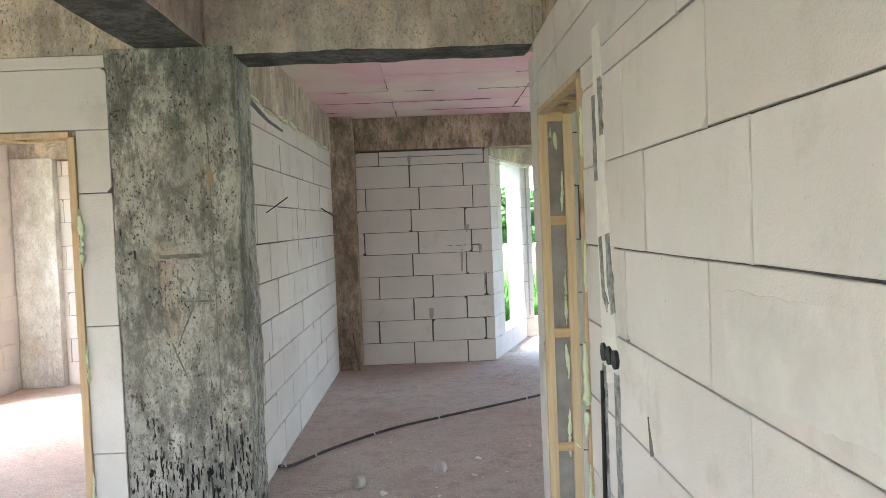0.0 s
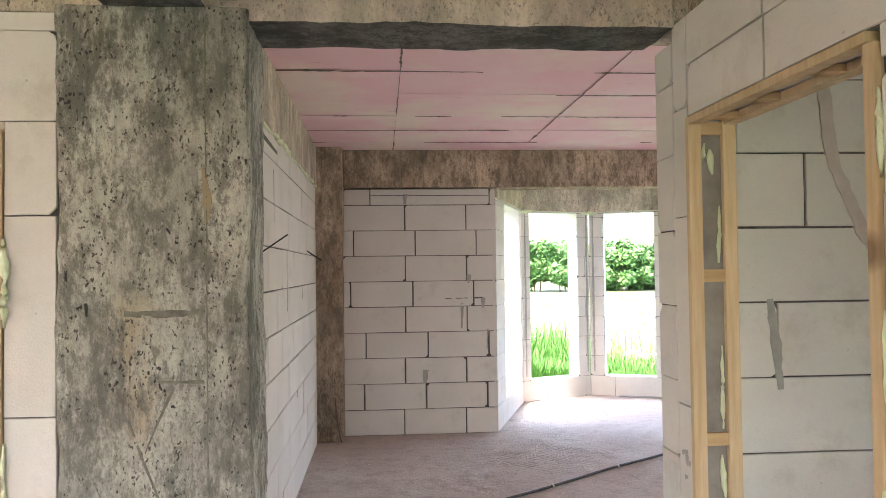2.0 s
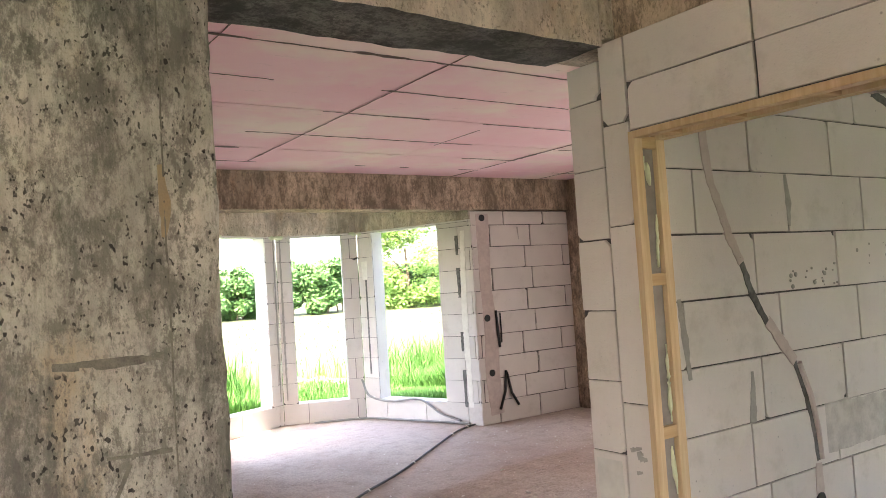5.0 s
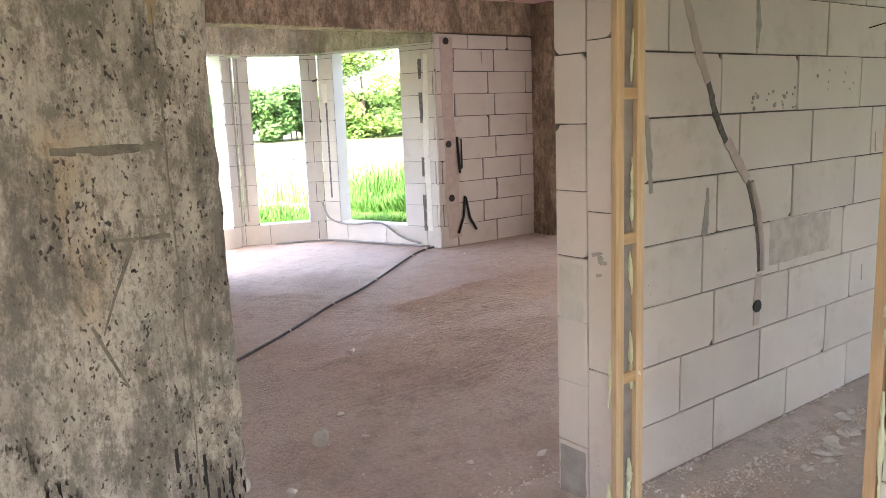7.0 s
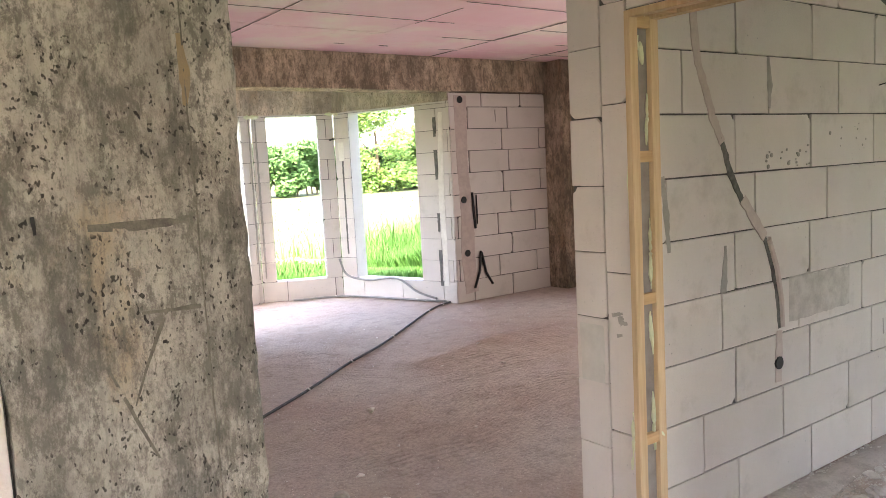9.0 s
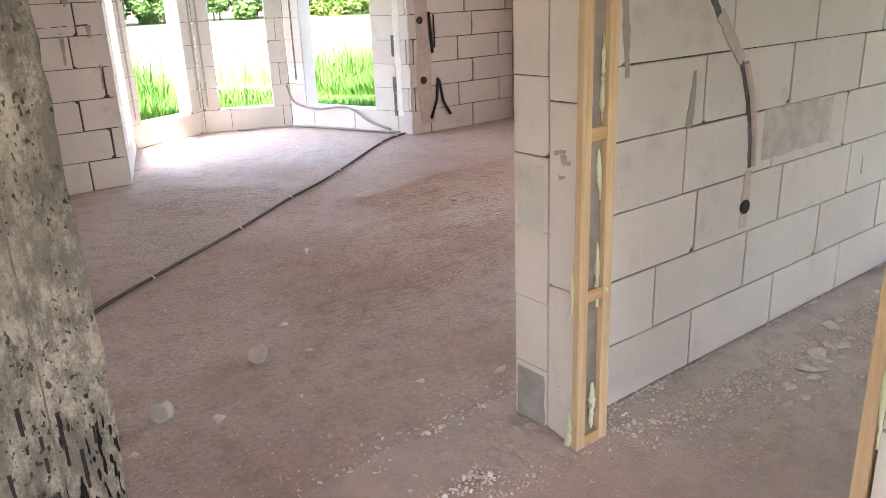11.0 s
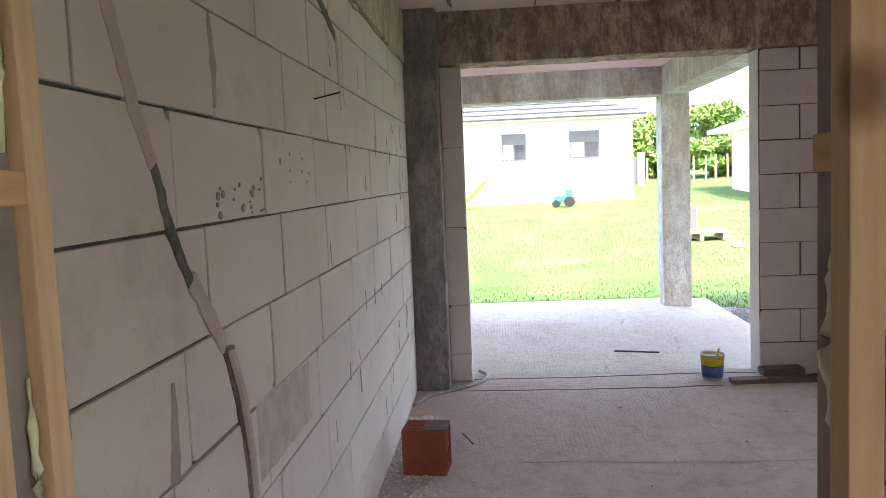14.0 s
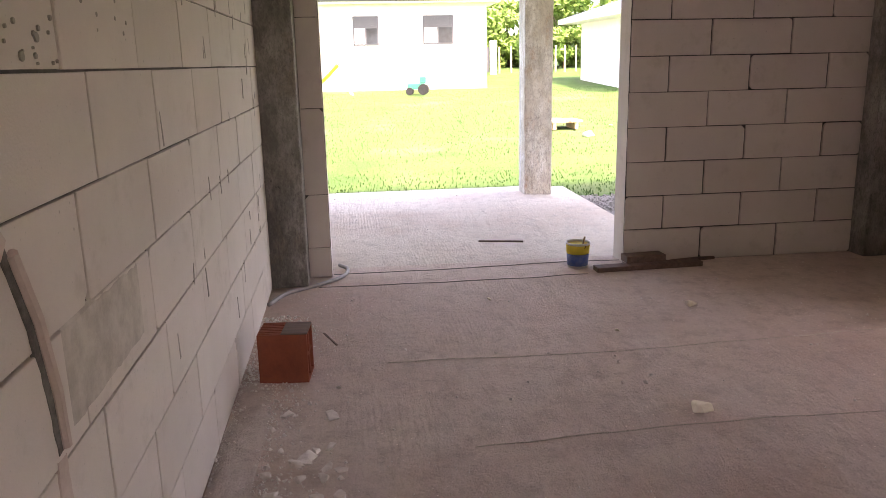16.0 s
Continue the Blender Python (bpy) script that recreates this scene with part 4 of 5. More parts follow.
# Slits lie on the face, their depth put into black colour.
for k, (x, z, h) in enumerate(((0.40, 0.74, 0.11), (0.43, 0.66, 0.09), (0.47, 0.70, 0.13), (0.36, 0.60, 0.06), (0.50, 0.60, 0.10), (0.53, 0.72, 0.12), (0.44, 0.52, 0.12), (0.39, 0.46, 0.09), (0.48, 0.44, 0.10),
                               (0.30, 0.62, 0.05), (0.33, 0.50, 0.08), (0.52, 0.46, 0.07), (0.26, 0.52, 0.05), (0.42, 0.36, 0.10), (0.36, 0.33, 0.08), (0.50, 0.30, 0.09), (0.03, 1.62, 0.05), (0.09, 1.52, 0.04))):
    on_column("air_slit", [(x, z), (x + 0.002, z - h)], [0.009, 0.007], 210 + k, BLACK, "black air slit in the concrete")

# living room walls
N = "wall_living_north_b"
on_wall(N, "chase_fill", strip([(0.17, 2.38), (0.16, 1.6), (0.20, 1.0), (0.18, 0.55), (0.22, 0.1)], [0.20, 0.17, 0.20, 0.22, 0.2], 0.005, 40), PINK_PLASTER, "pinkish mortar band over cable chases")
# Discs on the wall, coloured black for the holes' dark depth.
for k, (x, z) in enumerate(((0.16, 2.33), (0.15, 1.19), (0.17, 0.57))):
    on_wall(N, "socket_hole", disc(x, z, 0.04, k, 0.011), BLACK, "black round socket hole")
on_wall(N, "cable", tube([(0.27, -0.014, 1.27), (0.28, -0.018, 1.05), (0.30, -0.012, 0.85)], 0.016, 6), BLACK, "black corrugated cable")
on_wall(N, "cable", tube([(0.33, -0.012, 1.24), (0.33, -0.016, 1.0), (0.33, -0.012, 0.9)], 0.009, 6), BLACK, "black cable")
on_wall(N, "cable", tube([(0.36, -0.014, 0.58), (0.33, -0.02, 0.35), (0.25, -0.014, 0.15)], 0.015, 6), BLACK, "black corrugated cable")
on_wall(N, "cable", tube([(0.37, -0.014, 0.56), (0.42, -0.02, 0.32), (0.52, -0.014, 0.17)], 0.015, 6), BLACK, "black corrugated cable")
for i, (x, z, h, w) in enumerate(((0.87, 1.2, 0.13, 0.02), (0.88, 0.70, 0.10, 0.015), (0.68, 2.22, 0.14, 0.02))):
    on_wall(N, "chip", strip([(x, z), (x + 0.01, z - h)], [w, 0.006], 0.003, 60 + i), GREY_PLASTER)
A = "wall_living_north_a"
for i, (x, z, h, w) in enumerate(((1.24, 1.56, 0.12, 0.05), (1.17, 1.28, 0.25, 0.035), (0.80, 0.63, 0.13, 0.06), (1.38, 1.33, 0.1, 0.05), (1.42, 1.02, 0.2, 0.02), (0.62, 2.36, 0.1, 0.05))):
    on_wall(A, "chip", strip([(x, z), (x - 0.01, z - h)], [w, w * 0.5], 0.003, 70 + i), GREY_PLASTER)
on_wall(A, "chase", strip([(0.26, 2.345), (1.44, 2.345)], [0.008, 0.008], 0.003, 80), RECESS_SHADE, "dark open joint")
on_wall(A, "chase", strip([(1.0, 1.325), (1.38, 1.33)], [0.008, 0.016], 0.003, 81), RECESS_SHADE, "dark open joint")
L = "wall_living_west"
for i, (x, z, h, w) in enumerate(((1.75, 2.2, 0.3, 0.03), (2.35, 1.75, 0.4, 0.025), (3.3, 1.7, 0.3, 0.02), (1.1, 0.8, 0.25, 0.02), (2.9, 0.9, 0.2, 0.02))):
    on_wall(L, "chip", strip([(x, z), (x + 0.01, z - h)], [w, 0.006], 0.003, 90 + i), GREY_PLASTER)
on_wall(L, "nail", tube([(1.2, 0.0, 1.70), (1.24, -0.14, 1.80)], 0.004, 5), BLACK, "dark nail sticking out")
on_wall(L, "nail", tube([(3.7, 0.0, 1.78), (3.7, -0.12, 1.70)], 0.006, 5), BLACK, "dark nail sticking out")
on_wall(L, "chase", strip([(0.75, 2.40), (1.4, 2.33), (1.9, 2.32)], [0.05, 0.03, 0.02], 0.004, 96), RECESS_SHADE, "dark open joint below the beam")
for i in range(9):
    x = 0.8 + 0.44 * i
    on_wall(L, "foam_bead", lump([(x, -0.006, 2.40 + rng.uniform(-0.02, 0.02)), (x + 0.40, -0.008, 2.40 + rng.uniform(-0.02, 0.02))], rng.uniform(0.010, 0.022), i, 1), FOAM, "crusty mounting foam")
for i in range(7):
    on_wall(G, "foam_bead", lump([(x := 0.3 + 0.6 * i, -0.006, 2.405), (x + rng.uniform(0.2, 0.5), -0.008, 2.40)], rng.uniform(0.007, 0.016), 50 + i), PINK_PLASTER, "crusty mortar bead")
# block pier at the opening: mortar patches
on_wall("wall_pier_end", "grey_patch", strip([(0.08, 0.005), (0.08, 0.22)], [0.15, 0.145], 0.002, 100), GREY_PLASTER, "grey mortar patch at the pier's foot")
on_wall("wall_pier_end", "smear", strip([(0.08, 0.73), (0.08, 0.96)], [0.13, 0.13], 0.0012, 102), FILM, "thin mortar film")
for k in range(9):
    on_wall("wall_pier_filler", "smear", strip([(x := rng.uniform(0.02, 0.08), z := rng.uniform(0.88, 1.04)), (x + rng.uniform(0.015, 0.035), z + 0.004)], [0.018, 0.008], 0.002, 110 + k), GREY_PLASTER, "")
# bay piers: grooves
B4, B3 = "wall_bay_4", "wall_bay_3"
l4 = math.hypot(BAY[4][0] - BAY[3][0], BAY[4][1] - BAY[3][1])
for i, (z, h) in enumerate(((2.15, 0.22), (1.78, 0.34), (1.05, 0.22), (0.62, 0.42))):
    on_wall(B4, "chase", strip([(l4 * 0.88, z), (l4 * 0.88, z - h)], [0.05, 0.035], 0.004, 120 + i), RECESS_SHADE, "raw grey cable chase")
on_wall(B4, "plaster_patch", strip([(l4 * 0.93, 2.2), (l4 * 0.91, 1.2), (l4 * 0.92, 0.2)], [0.06, 0.09, 0.07], 0.004, 126), PLASTER, "smeared white plaster")
on_wall(B4, "chase", strip([(l4 * 0.07, 1.72), (l4 * 0.07, 0.55)], [0.028, 0.028], 0.004, 127), RECESS_SHADE, "raw grey cable chase")
on_wall(B4, "plaster_patch", strip([(l4 * 0.06, 1.95), (l4 * 0.06, 1.72)], [0.10, 0.08], 0.004, 128), PLASTER, "smeared white plaster")
on_wall(B3, "nail", tube([(0.95, 0.0, 1.99), (1.0, -0.1, 2.0)], 0.012, 6), BLACK, "black conduit end")
for w, x in (("wall_bay_2", 0.98), ("wall_bay_3", 0.05), ("wall_bay_2", 0.05)):
    on_wall(w, "smear", strip([(x, 2.3), (x, 1.2), (x, 0.3)], [0.02, 0.03, 0.02], 0.003, 130 + x), GREY_PLASTER, "grey mortar in the corner joint")
for i, (x, y) in enumerate(BAY[1:4]):
    part("foam_bead", lump([(x - 0.12, y - 0.02, 2.31), (x, y - 0.06, 2.30), (x + 0.12, y - 0.02, 2.31)], 0.03, i + 60), FOAM, bpy.data.objects["beam_bay"], "pale mounting foam", True)

# ---- things: on the floors ----


def conduit(name, ctrl, r, mat, label, ties=0):
    top = empty(name, Matrix(), label, "pipe")
    pts = curve_points(ctrl, 10)
    part("pipe", tube(pts, r, 8), mat, top, "", True)
    for i in range(ties):
        p = pts[int((i + 0.5) / ties * (len(pts) - 1))]
        part("clip", tube([p + Vector((-0.012, 0.016, 0.0)), p + Vector((0, 0, r + 0.004)), p + Vector((0.012, -0.016, 0.0))], 0.006, 6), RUBBLE, top, "pale fixing clip")
    return top


h = 0.014
conduit("floor_conduit", [(-1.0, 5.02, 0.05), (-0.93, 5.16, h), (-0.71, 5.51, h), (-0.32, 5.96, h), (0.15, 6.31, h), (0.82, 6.78, h), (1.4, 7.23, h), (2.03, 7.66, h), (3.02, 8.46, h), (3.40, 8.74, h), (3.70, 8.86, h)], 0.0105, CABLE_M, "black plastic conduit lying across the dusty floor", 9)
conduit("bay_pipe", [(3.60, 9.0, 0.05), (3.50, 9.25, 0.12), (3.40, 9.55, 0.27), (3.24, 9.95, 0.235), (3.10, 10.22, 0.30), (3.05, 10.30, 0.5)], 0.014, GREY_CABLE, "grey pipe looped along the bay window", 2)
conduit("bay_floor_pipe", [(3.66, 8.9, 0.02), (3.52, 9.3, 0.018), (3.2, 10.1, 0.018), (3.0, 10.36, 0.018), (2.5, 10.55, 0.018)], 0.012, GREY_CABLE, "grey pipe on the bay floor", 2)
conduit("loose_pipe", [(5.02, 3.60, 0.015), (5.25, 3.50, 0.015), (5.42, 3.30, 0.015), (5.60, 3.14, 0.015), (5.80, 3.10, 0.015), (5.93, 3.16, 0.015)], 0.014, GREY_CABLE, "grey pipe curled round a column's foot", 0)
conduit("steel_rod", [(-0.80, 8.44, 0.012), (-0.84, 8.47, 0.2), (-0.86, 8.49, 0.42)], 0.006, OLDWOOD, "thin rusty rod leaning by the corner column", 0)
conduit("side_room_cable", [(-4.33, 7.4, 0.02), (-4.36, 7.6, 0.12), (-4.36, 7.7, 0.35), (-4.37, 7.72, 0.6)], 0.012, BLACK, "black cable hanging in the side room", 0)


def stone(r, seed, flat=0.6):
    """A broken piece with flat facets and sharp edges."""
    q = random.Random(seed * 31 + 5)
    bm = bmesh.new()
    for _ in range(11):
        d = Vector((q.gauss(0, 1), q.gauss(0, 1), q.gauss(0, 1))).normalized() * r * q.uniform(0.75, 1.15)
        bm.verts.new((d.x * 1.25, d.y * 0.85, d.z * flat))
    bmesh.ops.convex_hull(bm, input=bm.verts[:])
    loose = [v for v in bm.verts if not v.link_faces]
    bmesh.ops.delete(bm, geom=loose, context="VERTS")
    bmesh.ops.bevel(bm, geom=bm.edges[:], offset=r * 0.06, segments=1, affect="EDGES")
    return bm


def core_plug(x, y, r, h, tilt, turn, label):
    """A drilled-out core: a short round plug of aerated concrete."""
    bm = bmesh.new()
    bmesh.ops.create_cone(bm, cap_ends=True, segments=20, radius1=r, radius2=r * 0.97, depth=h)
    bmesh.ops.bevel(bm, geom=[e for e in bm.edges if len(e.link_faces) == 2 and e.calc_face_angle() > 1], offset=0.004, segments=2, affect="EDGES")
    for v in bm.verts:
        v.co += Vector((noise.noise(v.co * 40), noise.noise(v.co * 40 + Vector((3, 0, 0))), 0)) * 0.003
    ob = tagged(obj("core_plug", bm, PATCH), label, "rubble", "drill cores on the floor")
    lift = r * abs(math.sin(radians(tilt))) + h / 2 * abs(math.cos(radians(tilt)))
    ob.matrix_world = pose(x, y, lift - 0.002, tilt, 0, turn)


core_plug(0.045, 4.875, 0.042, 0.05, 90, -30, "round drilled core of white block on the floor")
core_plug(-0.445, 4.665, 0.040, 0.05, 84, -50, "dusty round drilled core on the floor")


def pebble(name, x, y, r, label, seed, z=0.0, flat=0.6, mat=None, group="crumbs on the floor", turn=0):
    bm = stone(r, seed, flat)
    low = min(v.co.z for v in bm.verts)
    ob = tagged(obj(name, bm, mat or RUBBLE), label, "rubble", group)
    ob.matrix_world = pose(x, y, z - low - r * 0.05, 0, 0, turn)
    return ob


for i, (x, y, r) in enumerate(((0.30, 5.14, 0.026), (0.26, 4.82, 0.018), (0.90, 6.02, 0.035), (2.6, 7.0, 0.02), (1.9, 6.6, 0.02), (3.0, 5.6, 0.03), (1.2, 5.3, 0.018), (0.75, 4.1, 0.03), (2.3, 6.3, 0.03), (0.45, 4.25, 0.02), (-0.3, 4.5, 0.03), (-0.6, 4.5, 0.025))):
    pebble("block_crumb", x, y, r, "pale crumb of aerated concrete on the floor", i)
for i, (x, y, r) in enumerate(((3.15, 1.6, 0.06), (4.57, 1.0, 0.05), (2.6, 0.9, 0.03), (4.9, 2.2, 0.02), (4.2, 1.6, 0.02))):
    pebble("block_lump", x, y, r, "cream lump of hardened foam on the dusty floor", 20 + i, 0.0, 0.6, CREAM)
for i in range(84):
    k = 0 if i % 5 < 3 else 1
    x = rng.gauss(1.75, 0.24) if k == 0 else rng.gauss(2.75, 0.36)
    y = 3.26 + rng.gauss(0, 0.09) if k == 0 else 3.32 + rng.gauss(0, 0.10)
    pebble("block_shard", x, min(y, 3.56), rng.uniform(0.012, 0.055) * (0.6 + 0.4 * rng.random()), "broken shard of white block in a rubble line", 40 + i, 0.0, rng.uniform(0.3, 0.6), None, "rubble beside the garage wall", rng.uniform(0, 360))


def grit(name, count, place, size, label):
    """Crumbs too many to count, joined into one object."""
    verts, faces = [], []
    for _ in range(count):
        x, y = place()
        r = size * rng.uniform(0.4, 1.0) * (2.2 if rng.random() < 0.06 else 1)
        a = rng.uniform(0, 6.28)
        b = len(verts)
        for k in range(4):
            s = r * rng.uniform(0.6, 1.2)
            verts.append((x + s * math.cos(a + k * 1.57), y + s * math.sin(a + k * 1.57), -0.001))
        for k in range(3):
            s = r * rng.uniform(0.3, 0.6)
            verts.append((x + s * math.cos(a + k * 2.1), y + s * math.sin(a + k * 2.1), r * rng.uniform(0.5, 1.0)))
        faces += [(b, b + 1, b + 4), (b + 1, b + 2, b + 5, b + 4), (b + 2, b + 3, b + 6, b + 5), (b + 3, b, b + 4, b + 6), (b + 4, b + 5, b + 6)]
    me = bpy.data.meshes.new(name)
    me.from_pydata(verts, [], faces)
    me.materials.append(RUBBLE)
    return tagged(new(name, me), label, "rubble", "", "stuff")


def near_wall():
    x = rng.uniform(0.75, 4.8)
    return x, 3.62 - abs(rng.gauss(0, 0.13 + 0.06 * math.sin(x * 4) ** 2))


grit("wall_grit", 4600, near_wall, 0.008, "fine pale grit along the foot of the block wall")
grit("floor_grit", 1500, lambda: (rng.uniform(-0.9, 5.2), rng.uniform(3.95, 8.6)), 0.006, "scattered pale grit on the living room floor")
grit("garage_grit", 1300, lambda: (rng.uniform(0.8, 5.5), rng.uniform(-0.6, 3.5)), 0.006, "scattered pale grit on the garage floor")
grit("threshold_grit", 3200, lambda: (rng.gauss(0.3, 0.34), rng.gauss(3.74, 0.11)), 0.008, "heap of fine grit in the opening")
grit("terrace_grit", 400, lambda: (rng.uniform(5.9, 9.2), rng.uniform(1.0, 3.3)), 0.006, "scattered grit on the terrace")


def hollow_brick(m):
    """A red clay block: outer shell with webs and ribbed sides."""
    top = empty("hollow_brick", m, "red clay hollow brick standing on the dusty floor", "brick")
    w, d, hh, t = 0.19, 0.235, 0.245, 0.012
    bm = bmesh.new()
    add_box(bm, -w / 2, w / 2, -d / 2, d / 2, 0, t)
    add_box(bm, -w / 2, w / 2, -d / 2, d / 2, hh - t, hh)
    add_box(bm, -w / 2, -w / 2 + t, -d / 2, d / 2, t, hh - t)
    add_box(bm, w / 2 - t, w / 2, -d / 2, d / 2, t, hh - t)
    part("shell", bm, BRICK, top)
    part("web", box(-t / 2, t / 2, -d / 2 + 0.004, d / 2 - 0.004, t, hh - t), BRICK, top)
    part("web", box(-w / 2 + t, w / 2 - t, -d / 2 + 0.006, d / 2 - 0.006, hh / 2 - t / 2, hh / 2 + t / 2), BRICK, top)
    for i in range(7):
        x = -w / 2 + 0.016 + i * 0.024
        part("rib", box(x, x + 0.012, -d / 2 + 0.001, d / 2 - 0.001, hh, hh + 0.003), BRICK, top)
    part("mortar_crust", box(-w / 2 - 0.012, w / 2 - 0.03, -d / 2 - 0.006, -d / 2 + 0.12, hh + 0.003, hh + 0.010, 0.003), OLDWOOD, top, "dark flat scrap lying on the brick")


hollow_brick(pose(3.87, 3.40, 0, 0, 0, -5))


def lathe(profile, n=28):
    bm = bmesh.new()
    rings = [[bm.verts.new((r * math.cos(2 * math.pi * j / n), r * math.sin(2 * math.pi * j / n), z)) for j in range(n)] for r, z in profile]
    for a, b in zip(rings, rings[1:]):
        for j in range(n):
            bm.faces.new((a[j], a[(j + 1) % n], b[(j + 1) % n], b[j]))
    bm.faces.new(list(reversed(rings[0])))
    bmesh.ops.recalc_face_normals(bm, faces=bm.faces[:])
    return bm


def paint_bucket(m):
    white = plain_material("white_bucket_plastic", (0.74, 0.74, 0.72), (0.66, 0.66, 0.64), 10, 0.4, 0.05)
    yellow = plain_material("yellow_label", (0.72, 0.55, 0.06), (0.62, 0.46, 0.05), 14, 0.5, 0.05)
    blue = plain_material("blue_label", (0.05, 0.10, 0.32), (0.12, 0.16, 0.30), 30, 0.5, 0.05)
    top = empty("paint_bucket", m, "small white plastic bucket with yellow and blue label", "bucket")
    part("pail", lathe([(0.078, 0.0), (0.083, 0.004), (0.100, 0.205), (0.104, 0.207), (0.104, 0.215), (0.097, 0.215), (0.095, 0.2), (0.079, 0.01), (0.0, 0.008)]), white, top, "", True)
    part("yellow_band", lathe([(0.0, 0.12), (0.0930, 0.12), (0.0995, 0.195), (0.0, 0.195)]), yellow, top, "yellow printed band", True)
    part("blue_band", lathe([(0.0, 0.02), (0.0853, 0.02), (0.0935, 0.12), (0.0, 0.12)]), blue, top, "blue printed label", True)
    arc = [(0.108 * math.cos(a), 0.02, 0.20 - 0.05 * math.sin(a)) for a in (math.pi * i / 12 for i in range(13))]
    part("handle", tube(arc, 0.003, 6), BLACK, top, "thin wire handle")
    part("stick", tube([(-0.02, 0.0, 0.05), (-0.075, 0.0, 0.27)], 0.008, 6), PINE, top, "stirring stick")


paint_bucket(pose(5.60, 1.41, 0, 0, 0, 30) @ Matrix.Scale(0.88, 4))


def plank(m, l, w, h, label, mat=None):
    ob = tagged(obj("plank", rough_box(-l / 2, l / 2, -w / 2, w / 2, 0, h, 0.1, 0.003, 0.003, l), mat or OLDWOOD), label, "plank", "planks by the opening")
    ob.matrix_world = m


plank(pose(5.46, 0.92, 0, 0, 0, -88), 0.80, 0.10, 0.035, "dark weathered plank on the floor")
plank(pose(5.54, 0.93, 0.037, 0, 0, -86), 0.30, 0.12, 0.05, "short dark offcut lying on a plank")
plank(pose(5.60, 0.52, 0, 0, 0, -80), 0.36, 0.05, 0.02, "thin dark lath on the floor")
plank(pose(6.55, 1.80, -0.01, 0, 0, 75), 0.38, 0.03, 0.012, "broken lath on the terrace")
plank(pose(4.35, 3.2, 0, 0, 0, 20), 0.22, 0.012, 0.006, "thin splinter on the floor")
plank(pose(0.75, 2.75, 0, 0, 0, -20), 0.06, 0.018, 0.006, "small reddish wood chip on the floor", BRICK)


def dust_heap(name, cx, cy, sx, sy, hgt, turn, label, seed, nx=46, ny=18):
    """A low swept ridge of dust and crumbs."""
    bm = bmesh.new()
    bmesh.ops.create_grid(bm, x_segments=nx, y_segments=ny, size=1.0)
    for v in bm.verts:
        u, w = v.co.x, v.co.y
        e = max(0.0, 1 - abs(u) ** 3) * max(0.0, 1 - w * w)
        q = Vector((u * sx * 6 + seed, w * sy * 6, 0))
        z = hgt * e * (0.7 + 0.5 * noise.noise(q) + 0.25 * noise.noise(q * 4)) - 0.004
        v.co = Vector((u * sx, w * sy * (1 + 0.3 * noise.noise(Vector((u * 4, seed, 0)))), z))
    ob = tagged(obj(name, bm, DUST), label, "dust", "", "stuff")
    ob.matrix_world = pose(cx, cy, 0, 0, 0, turn)


dust_heap("dust_ridge", -0.05, 3.78, 0.85, 0.16, 0.035, 3, "low ridge of swept dust in the opening", 1)
dust_heap("pier_dust", 0.45, 3.72, 0.22, 0.22, 0.05, 0, "grey dust heaped at the pier's foot", 2, 20, 20)
dust_heap("wall_dust", 2.3, 3.53, 1.7, 0.10, 0.03, 0, "grey dust along the garage wall", 3)


def raked_patch(cx, cy, lx, ly, turn, seed, label, tall=0.030):
    """Screed left with the ridges of a toothed trowel, fading out at the edges."""
    nx, ny, pitch = int(lx / 0.05), int(ly / 0.008), 0.052
    verts, faces = [], []
    for j in range(ny + 1):
        for i in range(nx + 1):
            u, v = i / nx, j / ny
            x, y = (u - 0.5) * lx, (v - 0.5) * ly
            q = Vector((x * 1.6 + seed, y * 1.6, 0.0))
            edge = min(1.0, 5 * min(u, 1 - u), 5 * min(v, 1 - v)) + 0.5 * noise.noise(q * 2.2) - 0.15
            ridge = abs(math.sin(math.pi * (y + 0.03 * noise.noise(q)) / pitch)) ** 1.5
            worn = max(0.0, min(1.0, edge)) * (0.55 + 0.6 * noise.noise(q * 1.3 + Vector((0, 4, 0))))
            verts.append((x, y, max(0.0, worn) * tall * ridge - 0.0022 + 0.0035 * max(0.0, min(1.0, edge)) + 0.001 * noise.noise(Vector((x * 30, y * 30, seed)))))
    for j in range(ny):
        for i in range(nx):
            a = j * (nx + 1) + i
            faces.append((a, a + 1, a + nx + 2, a + nx + 1))
    me = bpy.data.meshes.new("raked_patch")
    me.from_pydata(verts, [], faces)
    me.materials.append(FLOOR)
    me.polygons.foreach_set("use_smooth", [True] * len(me.polygons))
    ob = new("raked_patch", me)
    ob.matrix_world = pose(cx, cy, 0, 0, 0, turn)
    return tagged(ob, label, "floor", "", "structure")


raked_patch(1.45, 5.55, 2.5, 1.3, 9, 1.0, "trowel-raked ridges in the reddish screed")
raked_patch(2.6, 6.6, 2.2, 1.1, 4, 7.0, "trowel-raked ridges in the dusty screed")
raked_patch(1.15, 7.55, 1.7, 1.2, -42, 13.0, "slanting trowel ridges in the pale dusty screed", 0.012)


